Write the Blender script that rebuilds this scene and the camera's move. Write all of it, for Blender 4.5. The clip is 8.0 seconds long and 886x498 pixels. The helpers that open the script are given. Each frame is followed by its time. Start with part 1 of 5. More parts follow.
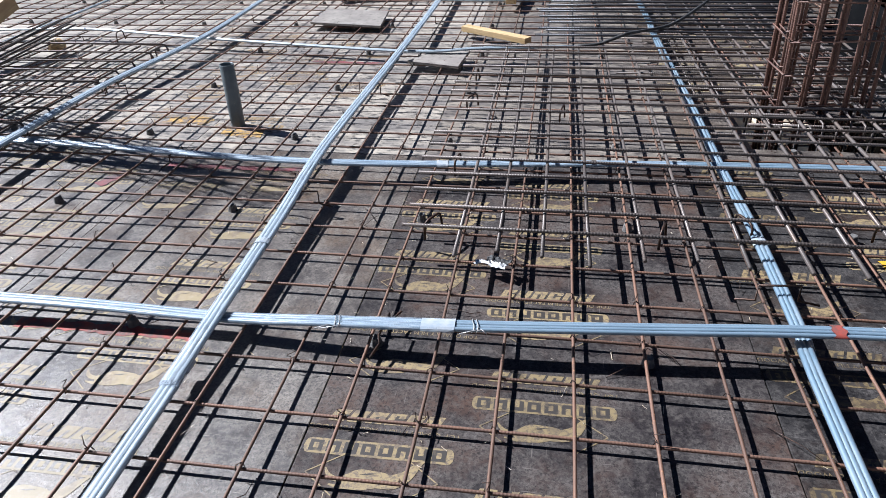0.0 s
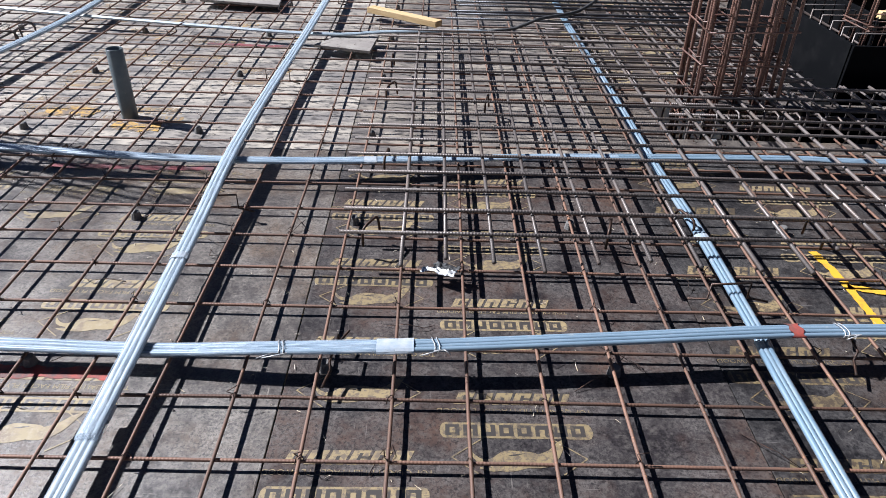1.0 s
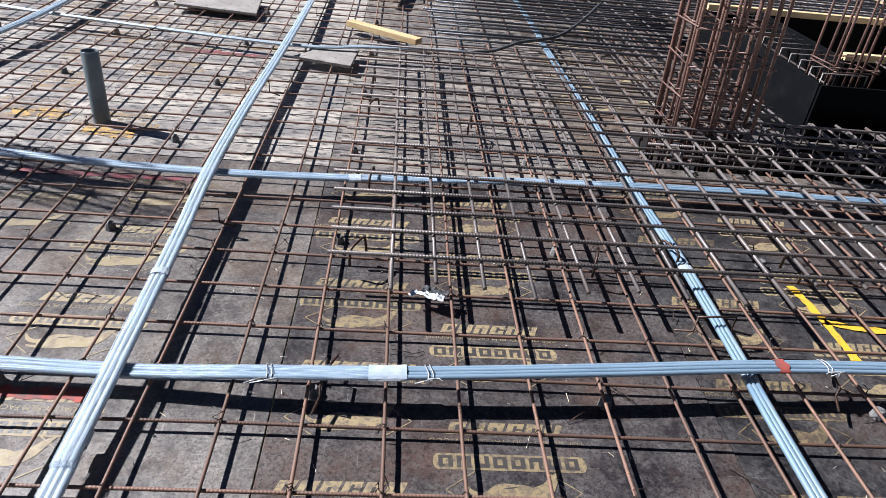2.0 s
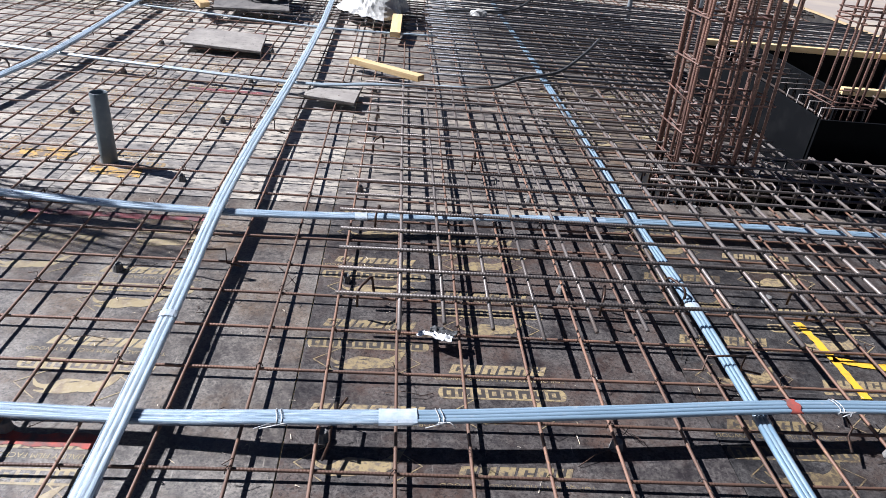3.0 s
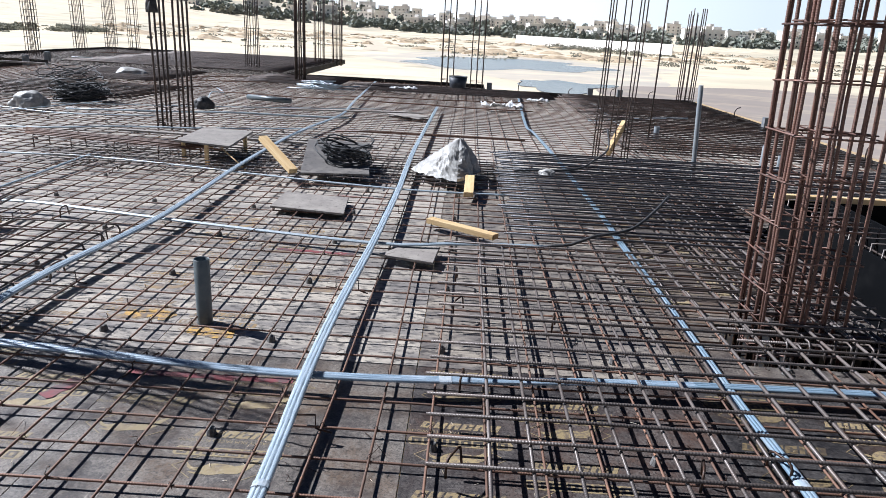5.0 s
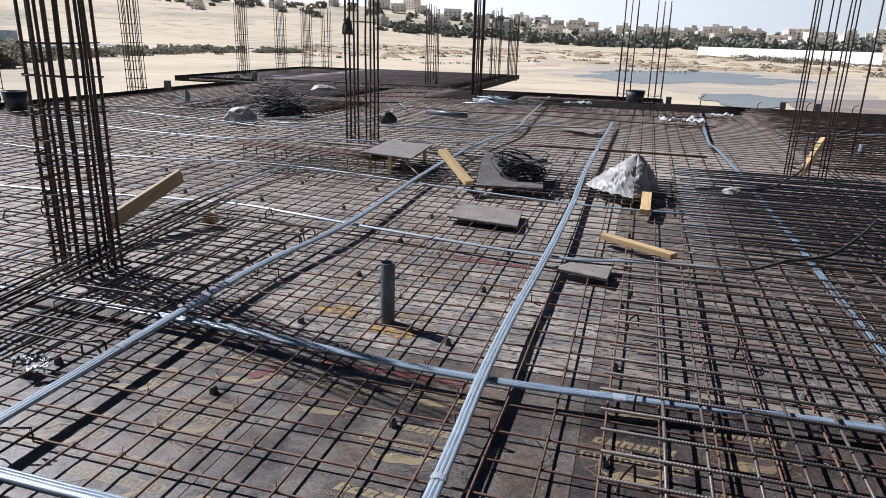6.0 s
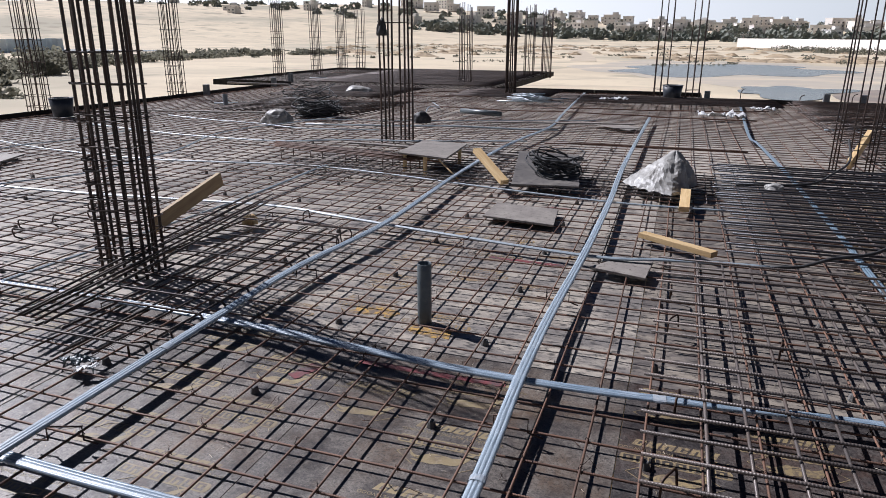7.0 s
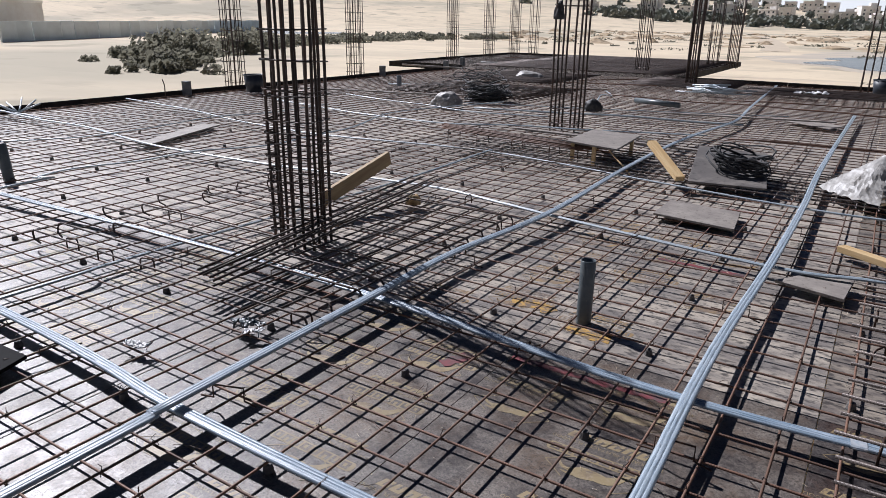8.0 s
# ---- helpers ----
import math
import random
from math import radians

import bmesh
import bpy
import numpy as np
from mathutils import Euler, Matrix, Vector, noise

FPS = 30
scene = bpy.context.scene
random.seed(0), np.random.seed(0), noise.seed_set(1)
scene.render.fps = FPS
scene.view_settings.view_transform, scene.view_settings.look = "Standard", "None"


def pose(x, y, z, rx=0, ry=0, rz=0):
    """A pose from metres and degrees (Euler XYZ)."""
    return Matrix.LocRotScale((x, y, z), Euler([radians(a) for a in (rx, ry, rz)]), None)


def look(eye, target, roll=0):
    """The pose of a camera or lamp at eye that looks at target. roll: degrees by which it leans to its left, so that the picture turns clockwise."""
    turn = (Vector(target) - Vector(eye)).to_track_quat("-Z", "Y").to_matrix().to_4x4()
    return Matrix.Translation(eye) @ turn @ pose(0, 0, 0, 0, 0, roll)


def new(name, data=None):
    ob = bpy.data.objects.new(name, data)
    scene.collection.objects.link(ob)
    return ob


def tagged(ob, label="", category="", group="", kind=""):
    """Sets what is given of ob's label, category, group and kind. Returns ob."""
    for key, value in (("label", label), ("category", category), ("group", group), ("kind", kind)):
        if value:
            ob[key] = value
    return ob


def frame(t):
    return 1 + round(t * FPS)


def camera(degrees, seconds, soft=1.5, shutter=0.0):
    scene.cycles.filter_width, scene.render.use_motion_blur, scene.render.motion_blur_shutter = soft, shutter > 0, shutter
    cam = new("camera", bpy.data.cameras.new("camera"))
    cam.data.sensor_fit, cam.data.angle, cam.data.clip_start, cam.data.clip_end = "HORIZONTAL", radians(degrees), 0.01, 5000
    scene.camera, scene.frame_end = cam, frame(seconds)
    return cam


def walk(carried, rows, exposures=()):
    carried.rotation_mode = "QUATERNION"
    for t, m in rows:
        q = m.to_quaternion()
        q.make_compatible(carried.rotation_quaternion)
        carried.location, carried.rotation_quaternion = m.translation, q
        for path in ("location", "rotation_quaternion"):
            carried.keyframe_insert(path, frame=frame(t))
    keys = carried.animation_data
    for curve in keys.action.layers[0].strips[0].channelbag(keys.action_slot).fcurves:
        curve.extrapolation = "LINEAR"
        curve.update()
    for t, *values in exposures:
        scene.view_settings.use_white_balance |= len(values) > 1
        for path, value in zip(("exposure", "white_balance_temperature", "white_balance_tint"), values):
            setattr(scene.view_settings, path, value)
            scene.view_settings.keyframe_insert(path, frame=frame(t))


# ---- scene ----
cam = camera(66.5, 8.0, soft=0.5)
PATH = [
    (0, (0.233, 0.249, 1.331), (-0.055, 1.926, 0.278), -1.9),
    (0.5, (0.165, 0.305, 1.335), (-0.040, 1.981, 0.263), -0.9),
    (1, (0.035, 0.422, 1.323), (0.073, 2.088, 0.218), 2.0),
    (2.3, (-0.092, 0.467, 1.339), (0.074, 2.156, 0.282), 6.3),
    (2.5, (-0.104, 0.470, 1.348), (0.044, 2.163, 0.292), 5.5),
    (3, (-0.102, 0.480, 1.363), (0.060, 2.209, 0.371), 5.8),
    (3.5, (-0.101, 0.480, 1.363), (0.048, 2.219, 0.386), 3.1),
    (4, (-0.105, 0.492, 1.373), (0.095, 2.257, 0.455), 2.6),
    (4.5, (-0.119, 0.494, 1.394), (0.078, 2.299, 0.555), 3.4),
    (5, (-0.199, 0.477, 1.449), (-0.244, 2.378, 0.829), 3.1),
    (5.2, (-0.228, 0.432, 1.448), (-0.434, 2.337, 0.873), 3.2),
    (6.3, (-0.255, 0.400, 1.457), (-0.808, 2.223, 0.847), 1.0),
    (6.5, (-0.254, 0.398, 1.457), (-0.821, 2.215, 0.842), 0.9),
    (7, (-0.262, 0.400, 1.467), (-0.881, 2.203, 0.862), 0.2),
    (7.5, (-0.323, 0.443, 1.456), (-1.068, 2.208, 0.882), -0.8),
    (8, (-0.355, 0.515, 1.441), (-1.377, 2.108, 0.795), 0.8),
]
walk(cam, [(t, look(eye, target, roll)) for t, eye, target, roll in PATH],
     exposures=[(0.0, 1.1, 5680, 10), (1.0, 1.1, 5760, 11), (2.5, 1.26, 5740, 11), (4.5, 1.2, 5700, 11), (5.0, 0.92, 5650, 10), (6.5, 0.29, 5850, 15), (7.0, 0.3, 5850, 15), (8.0, 0.29, 5900, 15)])

# ---- daylight ----
SUN_AZ, SUN_EL = radians(161.0), radians(43.5)   # direction towards the sun, from +x turning to +y
world = bpy.data.worlds.new("sky")
scene.world = world
world.use_nodes = True
wn = world.node_tree.nodes
sky = wn.new("ShaderNodeTexSky")
sky.sky_type = "NISHITA"
sky.sun_disc = False
sky.sun_elevation = SUN_EL
sky.sun_rotation = math.pi / 2 - SUN_AZ
sky.air_density, sky.dust_density, sky.ozone_density = 1.15, 0.5, 3.0
clear = wn.new("ShaderNodeVectorMath")
clear.operation = "MULTIPLY"
clear.inputs[1].default_value = (0.68, 0.95, 1.45)
world.node_tree.links.new(sky.outputs[0], clear.inputs[0])
world.node_tree.links.new(clear.outputs[0], wn["Background"].inputs[0])
wn["Background"].inputs[1].default_value = 0.0075
sun_dir = Vector((math.cos(SUN_AZ) * math.cos(SUN_EL), math.sin(SUN_AZ) * math.cos(SUN_EL), math.sin(SUN_EL)))
sun = new("sun", bpy.data.lights.new("sun", "SUN"))
sun.data.energy, sun.data.angle, sun.data.color = 5.0, radians(0.55), (1.0, 0.965, 0.93)
sun.rotation_mode = "QUATERNION"
sun.rotation_quaternion = sun_dir.to_track_quat("Z", "Y")


# ---- materials ----
def material(name, color, rough=0.6, metal=0.0, color2=None, scale=8.0, mix=(0.4, 0.65), bump=0.0, bump_scale=60.0,
             color3=None, scale3=40.0, mix3=(0.55, 0.7), rand=0.0, stretch=(1, 1, 1), spec=0.5):
    m = bpy.data.materials.new(name)
    m.use_nodes = True
    n, l = m.node_tree.nodes, m.node_tree.links
    b = n["Principled BSDF"]
    b.inputs["Roughness"].default_value = rough
    b.inputs["Metallic"].default_value = metal
    b.inputs["Specular IOR Level"].default_value = spec
    co = n.new("ShaderNodeTexCoord")
    mp = n.new("ShaderNodeMapping")
    mp.inputs["Scale"].default_value = stretch
    l.new(co.outputs["Object"], mp.inputs["Vector"])
    vec = mp.outputs["Vector"]
    if rand:
        info = n.new("ShaderNodeObjectInfo")
        off = n.new("ShaderNodeVectorMath")
        off.operation = "MULTIPLY_ADD"
        off.inputs[1].default_value = (37.0, 17.0, 5.0)
        l.new(info.outputs["Random"], off.inputs[0])
        l.new(vec, off.inputs[2])
        vec = off.outputs[0]
    rgb = n.new("ShaderNodeRGB")
    rgb.outputs[0].default_value = (*color, 1)
    out = rgb.outputs[0]

    def layer(prev, col, sc, lim, detail):
        t = n.new("ShaderNodeTexNoise")
        t.inputs["Scale"].default_value = sc
        t.inputs["Detail"].default_value = detail
        t.inputs["Roughness"].default_value = 0.65
        l.new(vec, t.inputs["Vector"])
        r = n.new("ShaderNodeMapRange")
        r.inputs["From Min"].default_value, r.inputs["From Max"].default_value = lim
        l.new(t.outputs["Fac"], r.inputs["Value"])
        x = n.new("ShaderNodeMix")
        x.data_type = "RGBA"
        l.new(r.outputs["Result"], x.inputs["Factor"])
        l.new(prev, x.inputs["A"])
        x.inputs["B"].default_value = (*col, 1)
        return x.outputs["Result"]

    if color2:
        out = layer(out, color2, scale, mix, 6)
    if color3:
        out = layer(out, color3, scale3, mix3, 4)
    if rand:
        hs = n.new("ShaderNodeHueSaturation")
        mr = n.new("ShaderNodeMapRange")
        mr.inputs["To Min"].default_value, mr.inputs["To Max"].default_value = 1 - rand, 1 + rand
        l.new(info.outputs["Random"], mr.inputs["Value"])
        l.new(mr.outputs["Result"], hs.inputs["Value"])
        l.new(out, hs.inputs["Color"])
        out = hs.outputs["Color"]
    l.new(out, b.inputs["Base Color"])
    if bump:
        t = n.new("ShaderNodeTexNoise")
        t.inputs["Scale"].default_value = bump_scale
        t.inputs["Detail"].default_value = 4
        l.new(vec, t.inputs["Vector"])
        bp = n.new("ShaderNodeBump")
        bp.inputs["Strength"].default_value = bump
        bp.inputs["Distance"].default_value = 0.01
        l.new(t.outputs["Fac"], bp.inputs["Height"])
        l.new(bp.outputs["Normal"], b.inputs["Normal"])
    return m


def ribbed(m, axis, pitch, strength=0.8):
    """Adds the rolled ribs of deformed bar along one axis of the object."""
    n, l = m.node_tree.nodes, m.node_tree.links
    co = n.new("ShaderNodeTexCoord")
    w = n.new("ShaderNodeTexWave")
    w.bands_direction = axis
    w.inputs["Scale"].default_value = 0.314 / pitch
    l.new(co.outputs["Object"], w.inputs["Vector"])
    bp = n.new("ShaderNodeBump")
    bp.inputs["Strength"].default_value = strength
    bp.inputs["Distance"].default_value = 0.002
    l.new(w.outputs["Fac"], bp.inputs["Height"])
    l.new(bp.outputs["Normal"], n["Principled BSDF"].inputs["Normal"])
    return m


M = {}


def film_material(name, base, stain, dust, fleck, rough, spec):
    """Film-faced plywood: dark film with brown stains, cloudy cement dust, fine mottling and scratches."""
    m = bpy.data.materials.new(name)
    m.use_nodes = True
    n, l = m.node_tree.nodes, m.node_tree.links
    b = n["Principled BSDF"]
    b.inputs["Specular IOR Level"].default_value = spec
    geo, info, off = n.new("ShaderNodeNewGeometry"), n.new("ShaderNodeObjectInfo"), n.new("ShaderNodeVectorMath")
    off.operation = "MULTIPLY_ADD"
    off.inputs[1].default_value = (3.0, 5.0, 9.0)
    l.new(info.outputs["Random"], off.inputs[0])
    l.new(geo.outputs["Position"], off.inputs[2])

    def field(scale, detail, lo, hi, stretch=(1, 1, 1), rough_n=0.6, turn=0.0):
        mp, t, r = n.new("ShaderNodeMapping"), n.new("ShaderNodeTexNoise"), n.new("ShaderNodeMapRange")
        mp.inputs["Scale"].default_value, mp.inputs["Rotation"].default_value = stretch, (0, 0, turn)
        t.inputs["Scale"].default_value, t.inputs["Detail"].default_value, t.inputs["Roughness"].default_value = scale, detail, rough_n
        r.inputs["From Min"].default_value, r.inputs["From Max"].default_value = lo, hi
        l.new(off.outputs[0], mp.inputs["Vector"])
        l.new(mp.outputs["Vector"], t.inputs["Vector"])
        l.new(t.outputs["Fac"], r.inputs["Value"])
        return r.outputs["Result"]

    def over(prev, col, fac, most):
        k, x = n.new("ShaderNodeMath"), n.new("ShaderNodeMix")
        k.operation, k.inputs[1].default_value, x.data_type = "MULTIPLY", most, "RGBA"
        l.new(fac, k.inputs[0])
        l.new(k.outputs[0], x.inputs["Factor"])
        l.new(prev, x.inputs["A"])
        x.inputs["B"].default_value = (*col, 1)
        return x.outputs["Result"]

    rgb = n.new("ShaderNodeRGB")
    rgb.outputs[0].default_value = (*base, 1)
    clouds = field(5.0, 9, 0.42, 0.64, rough_n=0.7)
    grit = field(95, 8, 0.46, 0.56, rough_n=0.8)
    both = n.new("ShaderNodeMath")
    both.operation = "MULTIPLY"
    l.new(clouds, both.inputs[0])
    l.new(grit, both.inputs[1])
    mottle = field(38, 9, 0.47, 0.6, rough_n=0.8)
    out = over(rgb.outputs[0], stain, field(2.6, 7, 0.46, 0.62), 0.85)
    out = over(out, dust, clouds, 0.5)
    out = over(out, fleck, mottle, 0.6)
    out = over(out, tuple(min(0.6, c * 1.5) for c in fleck), both.outputs[0], 0.75)
    out = over(out, tuple(c * 0.3 for c in base), field(110, 7, 0.5, 0.6, rough_n=0.8), 0.8)
    out = over(out, tuple(min(0.6, c * 2.0) for c in fleck), field(9, 5, 0.66, 0.7, (1, 16, 1), turn=0.5), 0.5)
    out = over(out, tuple(min(0.6, c * 2.0) for c in fleck), field(9, 5, 0.67, 0.71, (14, 1, 1), turn=0.3), 0.5)
    hs, mr = n.new("ShaderNodeHueSaturation"), n.new("ShaderNodeMapRange")
    mr.inputs["To Min"].default_value, mr.inputs["To Max"].default_value = 0.88, 1.14
    l.new(info.outputs["Random"], mr.inputs["Value"])
    l.new(mr.outputs["Result"], hs.inputs["Value"])
    l.new(out, hs.inputs["Color"])
    l.new(hs.outputs["Color"], b.inputs["Base Color"])
    rr = n.new("ShaderNodeMapRange")
    rr.inputs["To Min"].default_value, rr.inputs["To Max"].default_value = rough, rough + 0.2
    l.new(clouds, rr.inputs["Value"])
    l.new(rr.outputs["Result"], b.inputs["Roughness"])
    bp = n.new("ShaderNodeBump")
    bp.inputs["Strength"].default_value, bp.inputs["Distance"].default_value = 0.15, 0.004
    l.new(mottle, bp.inputs["Height"])
    l.new(bp.outputs["Normal"], b.inputs["Normal"])
    return m


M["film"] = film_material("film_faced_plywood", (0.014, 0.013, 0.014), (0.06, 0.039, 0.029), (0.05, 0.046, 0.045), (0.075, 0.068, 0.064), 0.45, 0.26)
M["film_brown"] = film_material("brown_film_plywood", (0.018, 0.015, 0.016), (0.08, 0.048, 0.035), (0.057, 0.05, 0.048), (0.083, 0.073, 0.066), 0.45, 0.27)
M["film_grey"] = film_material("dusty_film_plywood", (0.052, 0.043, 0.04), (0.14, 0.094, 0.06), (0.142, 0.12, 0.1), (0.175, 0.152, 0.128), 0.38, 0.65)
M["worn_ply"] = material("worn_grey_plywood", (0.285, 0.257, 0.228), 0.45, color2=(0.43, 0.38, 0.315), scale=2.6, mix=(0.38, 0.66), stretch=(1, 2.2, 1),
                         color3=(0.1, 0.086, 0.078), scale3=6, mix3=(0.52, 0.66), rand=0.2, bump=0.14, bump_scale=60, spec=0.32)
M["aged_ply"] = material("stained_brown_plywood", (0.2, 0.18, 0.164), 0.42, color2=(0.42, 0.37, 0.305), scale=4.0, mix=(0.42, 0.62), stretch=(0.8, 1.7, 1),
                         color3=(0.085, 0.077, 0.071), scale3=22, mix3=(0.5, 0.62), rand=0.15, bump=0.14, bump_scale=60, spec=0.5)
M["mid_brown_ply"] = material("mid_brown_plywood", (0.125, 0.109, 0.098), 0.42, color2=(0.26, 0.224, 0.182), scale=4.0, mix=(0.42, 0.62), stretch=(0.8, 1.7, 1),
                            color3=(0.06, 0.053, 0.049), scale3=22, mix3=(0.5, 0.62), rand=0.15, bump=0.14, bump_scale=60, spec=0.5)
M["gold_faint"] = material("nearly_worn_off_gold_print", (0.3, 0.205, 0.1), 0.55, color2=(0.2, 0.155, 0.125), scale=7, mix=(0.42, 0.58), rand=0.2)
M["gold_faded"] = material("faded_gold_print", (0.255, 0.2, 0.11), 0.5, color2=(0.15, 0.11, 0.078), scale=13, mix=(0.5, 0.68),
                           color3=(0.32, 0.27, 0.2), scale3=60, mix3=(0.5, 0.8), rand=0.15)
M["pipe_grey"] = material("grey_upright_pipe", (0.17, 0.19, 0.21), 0.45, color2=(0.24, 0.25, 0.25), scale=9)
M["gold"] = material("worn_gold_print", (0.235, 0.178, 0.092), 0.5, color2=(0.11, 0.085, 0.06), scale=16, mix=(0.52, 0.72),
                     color3=(0.12, 0.092, 0.065), scale3=75, mix3=(0.48, 0.58), rand=0.25)
M["gold_dull"] = material("dull_brown_gold_print", (0.195, 0.145, 0.074), 0.5, color2=(0.055, 0.042, 0.032), scale=14, mix=(0.5, 0.68),
                          color3=(0.07, 0.052, 0.036), scale3=75, mix3=(0.47, 0.57), rand=0.3)
M["print_dark"] = material("print_dark", (0.04, 0.034, 0.03), 0.5, color2=(0.2, 0.15, 0.08), scale=30, mix=(0.55, 0.75))
M["red_paint"] = material("red_spray_paint", (0.36, 0.055, 0.035), 0.7, color2=(0.11, 0.055, 0.048), scale=18, mix=(0.38, 0.62))
M["yellow_paint"] = material("yellow_spray_paint", (0.62, 0.33, 0.015), 0.75, color2=(0.3, 0.17, 0.04), scale=26, mix=(0.52, 0.72))
M["maroon"] = material("worn_red_paint", (0.17, 0.035, 0.04), 0.7, color2=(0.08, 0.05, 0.05), scale=14, mix=(0.42, 0.6))
M["old_timber"] = material("old_brown_timber", (0.42, 0.31, 0.17), 0.7, color2=(0.3, 0.2, 0.11), scale=3, stretch=(1, 9, 9))
M["faded_yellow"] = material("faded_yellow_paint", (0.4, 0.235, 0.05), 0.7, color2=(0.13, 0.095, 0.07), scale=26, mix=(0.44, 0.58))
M["rust"] = material("rusty_rebar", (0.16, 0.085, 0.054), 0.62, 0.1, color2=(0.12, 0.07, 0.05), scale=6, mix=(0.35, 0.7),
                     color3=(0.36, 0.17, 0.08), scale3=60, mix3=(0.6, 0.75), rand=0.3)
M["rust_x"] = ribbed(material("rusty_ribbed_rebar", (0.165, 0.087, 0.056), 0.6, 0.15, color2=(0.095, 0.058, 0.044), scale=5, mix=(0.35, 0.7), rand=0.3), "X", 0.009, 0.25)
M["steel"] = ribbed(material("dark_ribbed_rebar", (0.115, 0.096, 0.087), 0.48, 0.35, color2=(0.15, 0.108, 0.085), scale=5, mix=(0.5, 0.8), rand=0.3), "X", 0.011, 0.45)
M["steel_y"] = ribbed(material("dark_ribbed_rebar_long", (0.14, 0.12, 0.11), 0.46, 0.35, color2=(0.15, 0.112, 0.09), scale=5, mix=(0.45, 0.75), rand=0.3), "Y", 0.011, 0.15)
M["cage"] = ribbed(material("column_rebar", (0.055, 0.044, 0.04), 0.55, 0.45, color2=(0.085, 0.055, 0.042), scale=4, mix=(0.4, 0.7), rand=0.25), "Z", 0.011, 0.4)
M["cage_rust"] = ribbed(material("rusty_column_rebar", (0.17, 0.09, 0.066), 0.55, 0.2, color2=(0.1, 0.06, 0.05), scale=5, mix=(0.4, 0.7),
                                 color3=(0.26, 0.14, 0.095), scale3=30, mix3=(0.58, 0.75), rand=0.3), "Z", 0.011, 0.4)
M["pvc"] = material("grey_conduit", (0.3, 0.36, 0.4), 0.5, color2=(0.22, 0.28, 0.325), scale=5, mix=(0.45, 0.7),
                    color3=(0.33, 0.38, 0.4), scale3=30, mix3=(0.6, 0.8), rand=0.12, spec=1.0)
M["pvc_blue"] = material("steel_blue_conduit", (0.18, 0.25, 0.315), 0.42, color2=(0.14, 0.205, 0.265), scale=5, mix=(0.45, 0.7), color3=(0.3, 0.33, 0.35), scale3=26, mix3=(0.62, 0.8), rand=0.12)
M["pvc_dusty"] = material("dusty_blue_conduit", (0.12, 0.18, 0.235), 0.4, color2=(0.19, 0.235, 0.27), scale=5, mix=(0.45, 0.7),
                          color3=(0.2, 0.235, 0.26), scale3=30, mix3=(0.6, 0.8), rand=0.12)
for key in ("pvc", "pvc_blue", "pvc_dusty"):       # clear wrapping film over the bundles
    M[key].node_tree.nodes["Principled BSDF"].inputs["Coat Weight"].default_value = 1.0
    M[key].node_tree.nodes["Principled BSDF"].inputs["Coat Roughness"].default_value = 0.42
M["wrap"] = material("crumpled_clear_film", (0.46, 0.55, 0.65), 0.3, color2=(0.66, 0.73, 0.8), scale=9, mix=(0.4, 0.7))
wt = M["wrap"].node_tree
wno, wrm = wt.nodes.new("ShaderNodeTexNoise"), wt.nodes.new("ShaderNodeMapRange")
wno.inputs["Scale"].default_value, wno.inputs["Detail"].default_value = 22, 6
wrm.inputs["From Min"].default_value, wrm.inputs["From Max"].default_value = 0.4, 0.68
wrm.inputs["To Min"].default_value, wrm.inputs["To Max"].default_value = 0.1, 0.5
wt.links.new(wno.outputs["Fac"], wrm.inputs["Value"])
wt.links.new(wrm.outputs["Result"], wt.nodes["Principled BSDF"].inputs["Alpha"])
M["tape"] = material("masking_tape", (0.3, 0.35, 0.4), 0.3, color2=(0.44, 0.45, 0.46), scale=24, bump=0.25, bump_scale=60)
M["wire"] = material("tie_wire", (0.04, 0.032, 0.029), 0.5, 0.7, color2=(0.11, 0.06, 0.04), scale=30)
M["pale_wire"] = material("pale_binding_wire", (0.36, 0.36, 0.36), 0.4, 0.3, color2=(0.36, 0.35, 0.34), scale=30)
M["concrete"] = material("concrete_spacer", (0.16, 0.15, 0.14), 0.9, color2=(0.1, 0.1, 0.1), scale=30, bump=0.4, bump_scale=150)
M["drain"] = material("grey_drain_pipe", (0.075, 0.095, 0.105), 0.4, color2=(0.12, 0.135, 0.14), scale=12, color3=(0.3, 0.28, 0.24), scale3=40, mix3=(0.66, 0.8))
M["timber"] = material("yellow_formwork_timber", (0.66, 0.48, 0.25), 0.6, color2=(0.52, 0.34, 0.15), scale=3, stretch=(1, 9, 9), mix=(0.4, 0.65),
                       color3=(0.3, 0.2, 0.1), scale3=20, mix3=(0.62, 0.75), rand=0.2)
M["grey_ply"] = material("dusty_plywood_offcut", (0.21, 0.185, 0.165), 0.7, color2=(0.3, 0.27, 0.235), scale=6, color3=(0.12, 0.1, 0.085), scale3=30, rand=0.15)
M["dark_ply"] = material("stained_dark_plywood", (0.11, 0.1, 0.093), 0.6, color2=(0.2, 0.18, 0.16), scale=5, mix=(0.5, 0.7), color3=(0.05, 0.045, 0.04), scale3=18)
# black film boards; base colour lowered further to carry the opening's shade
M["black_form"] = material("shade_blackened_formwork_board", (0.003, 0.0033, 0.004), 0.7, color2=(0.008, 0.008, 0.0085), scale=7, mix=(0.5, 0.75), rand=0.3, spec=0.06)
M["edge_form"] = material("dusty_dark_edge_board", (0.022, 0.02, 0.019), 0.8, color2=(0.05, 0.043, 0.037), scale=4, mix=(0.45, 0.7), rand=0.4, spec=0.15)
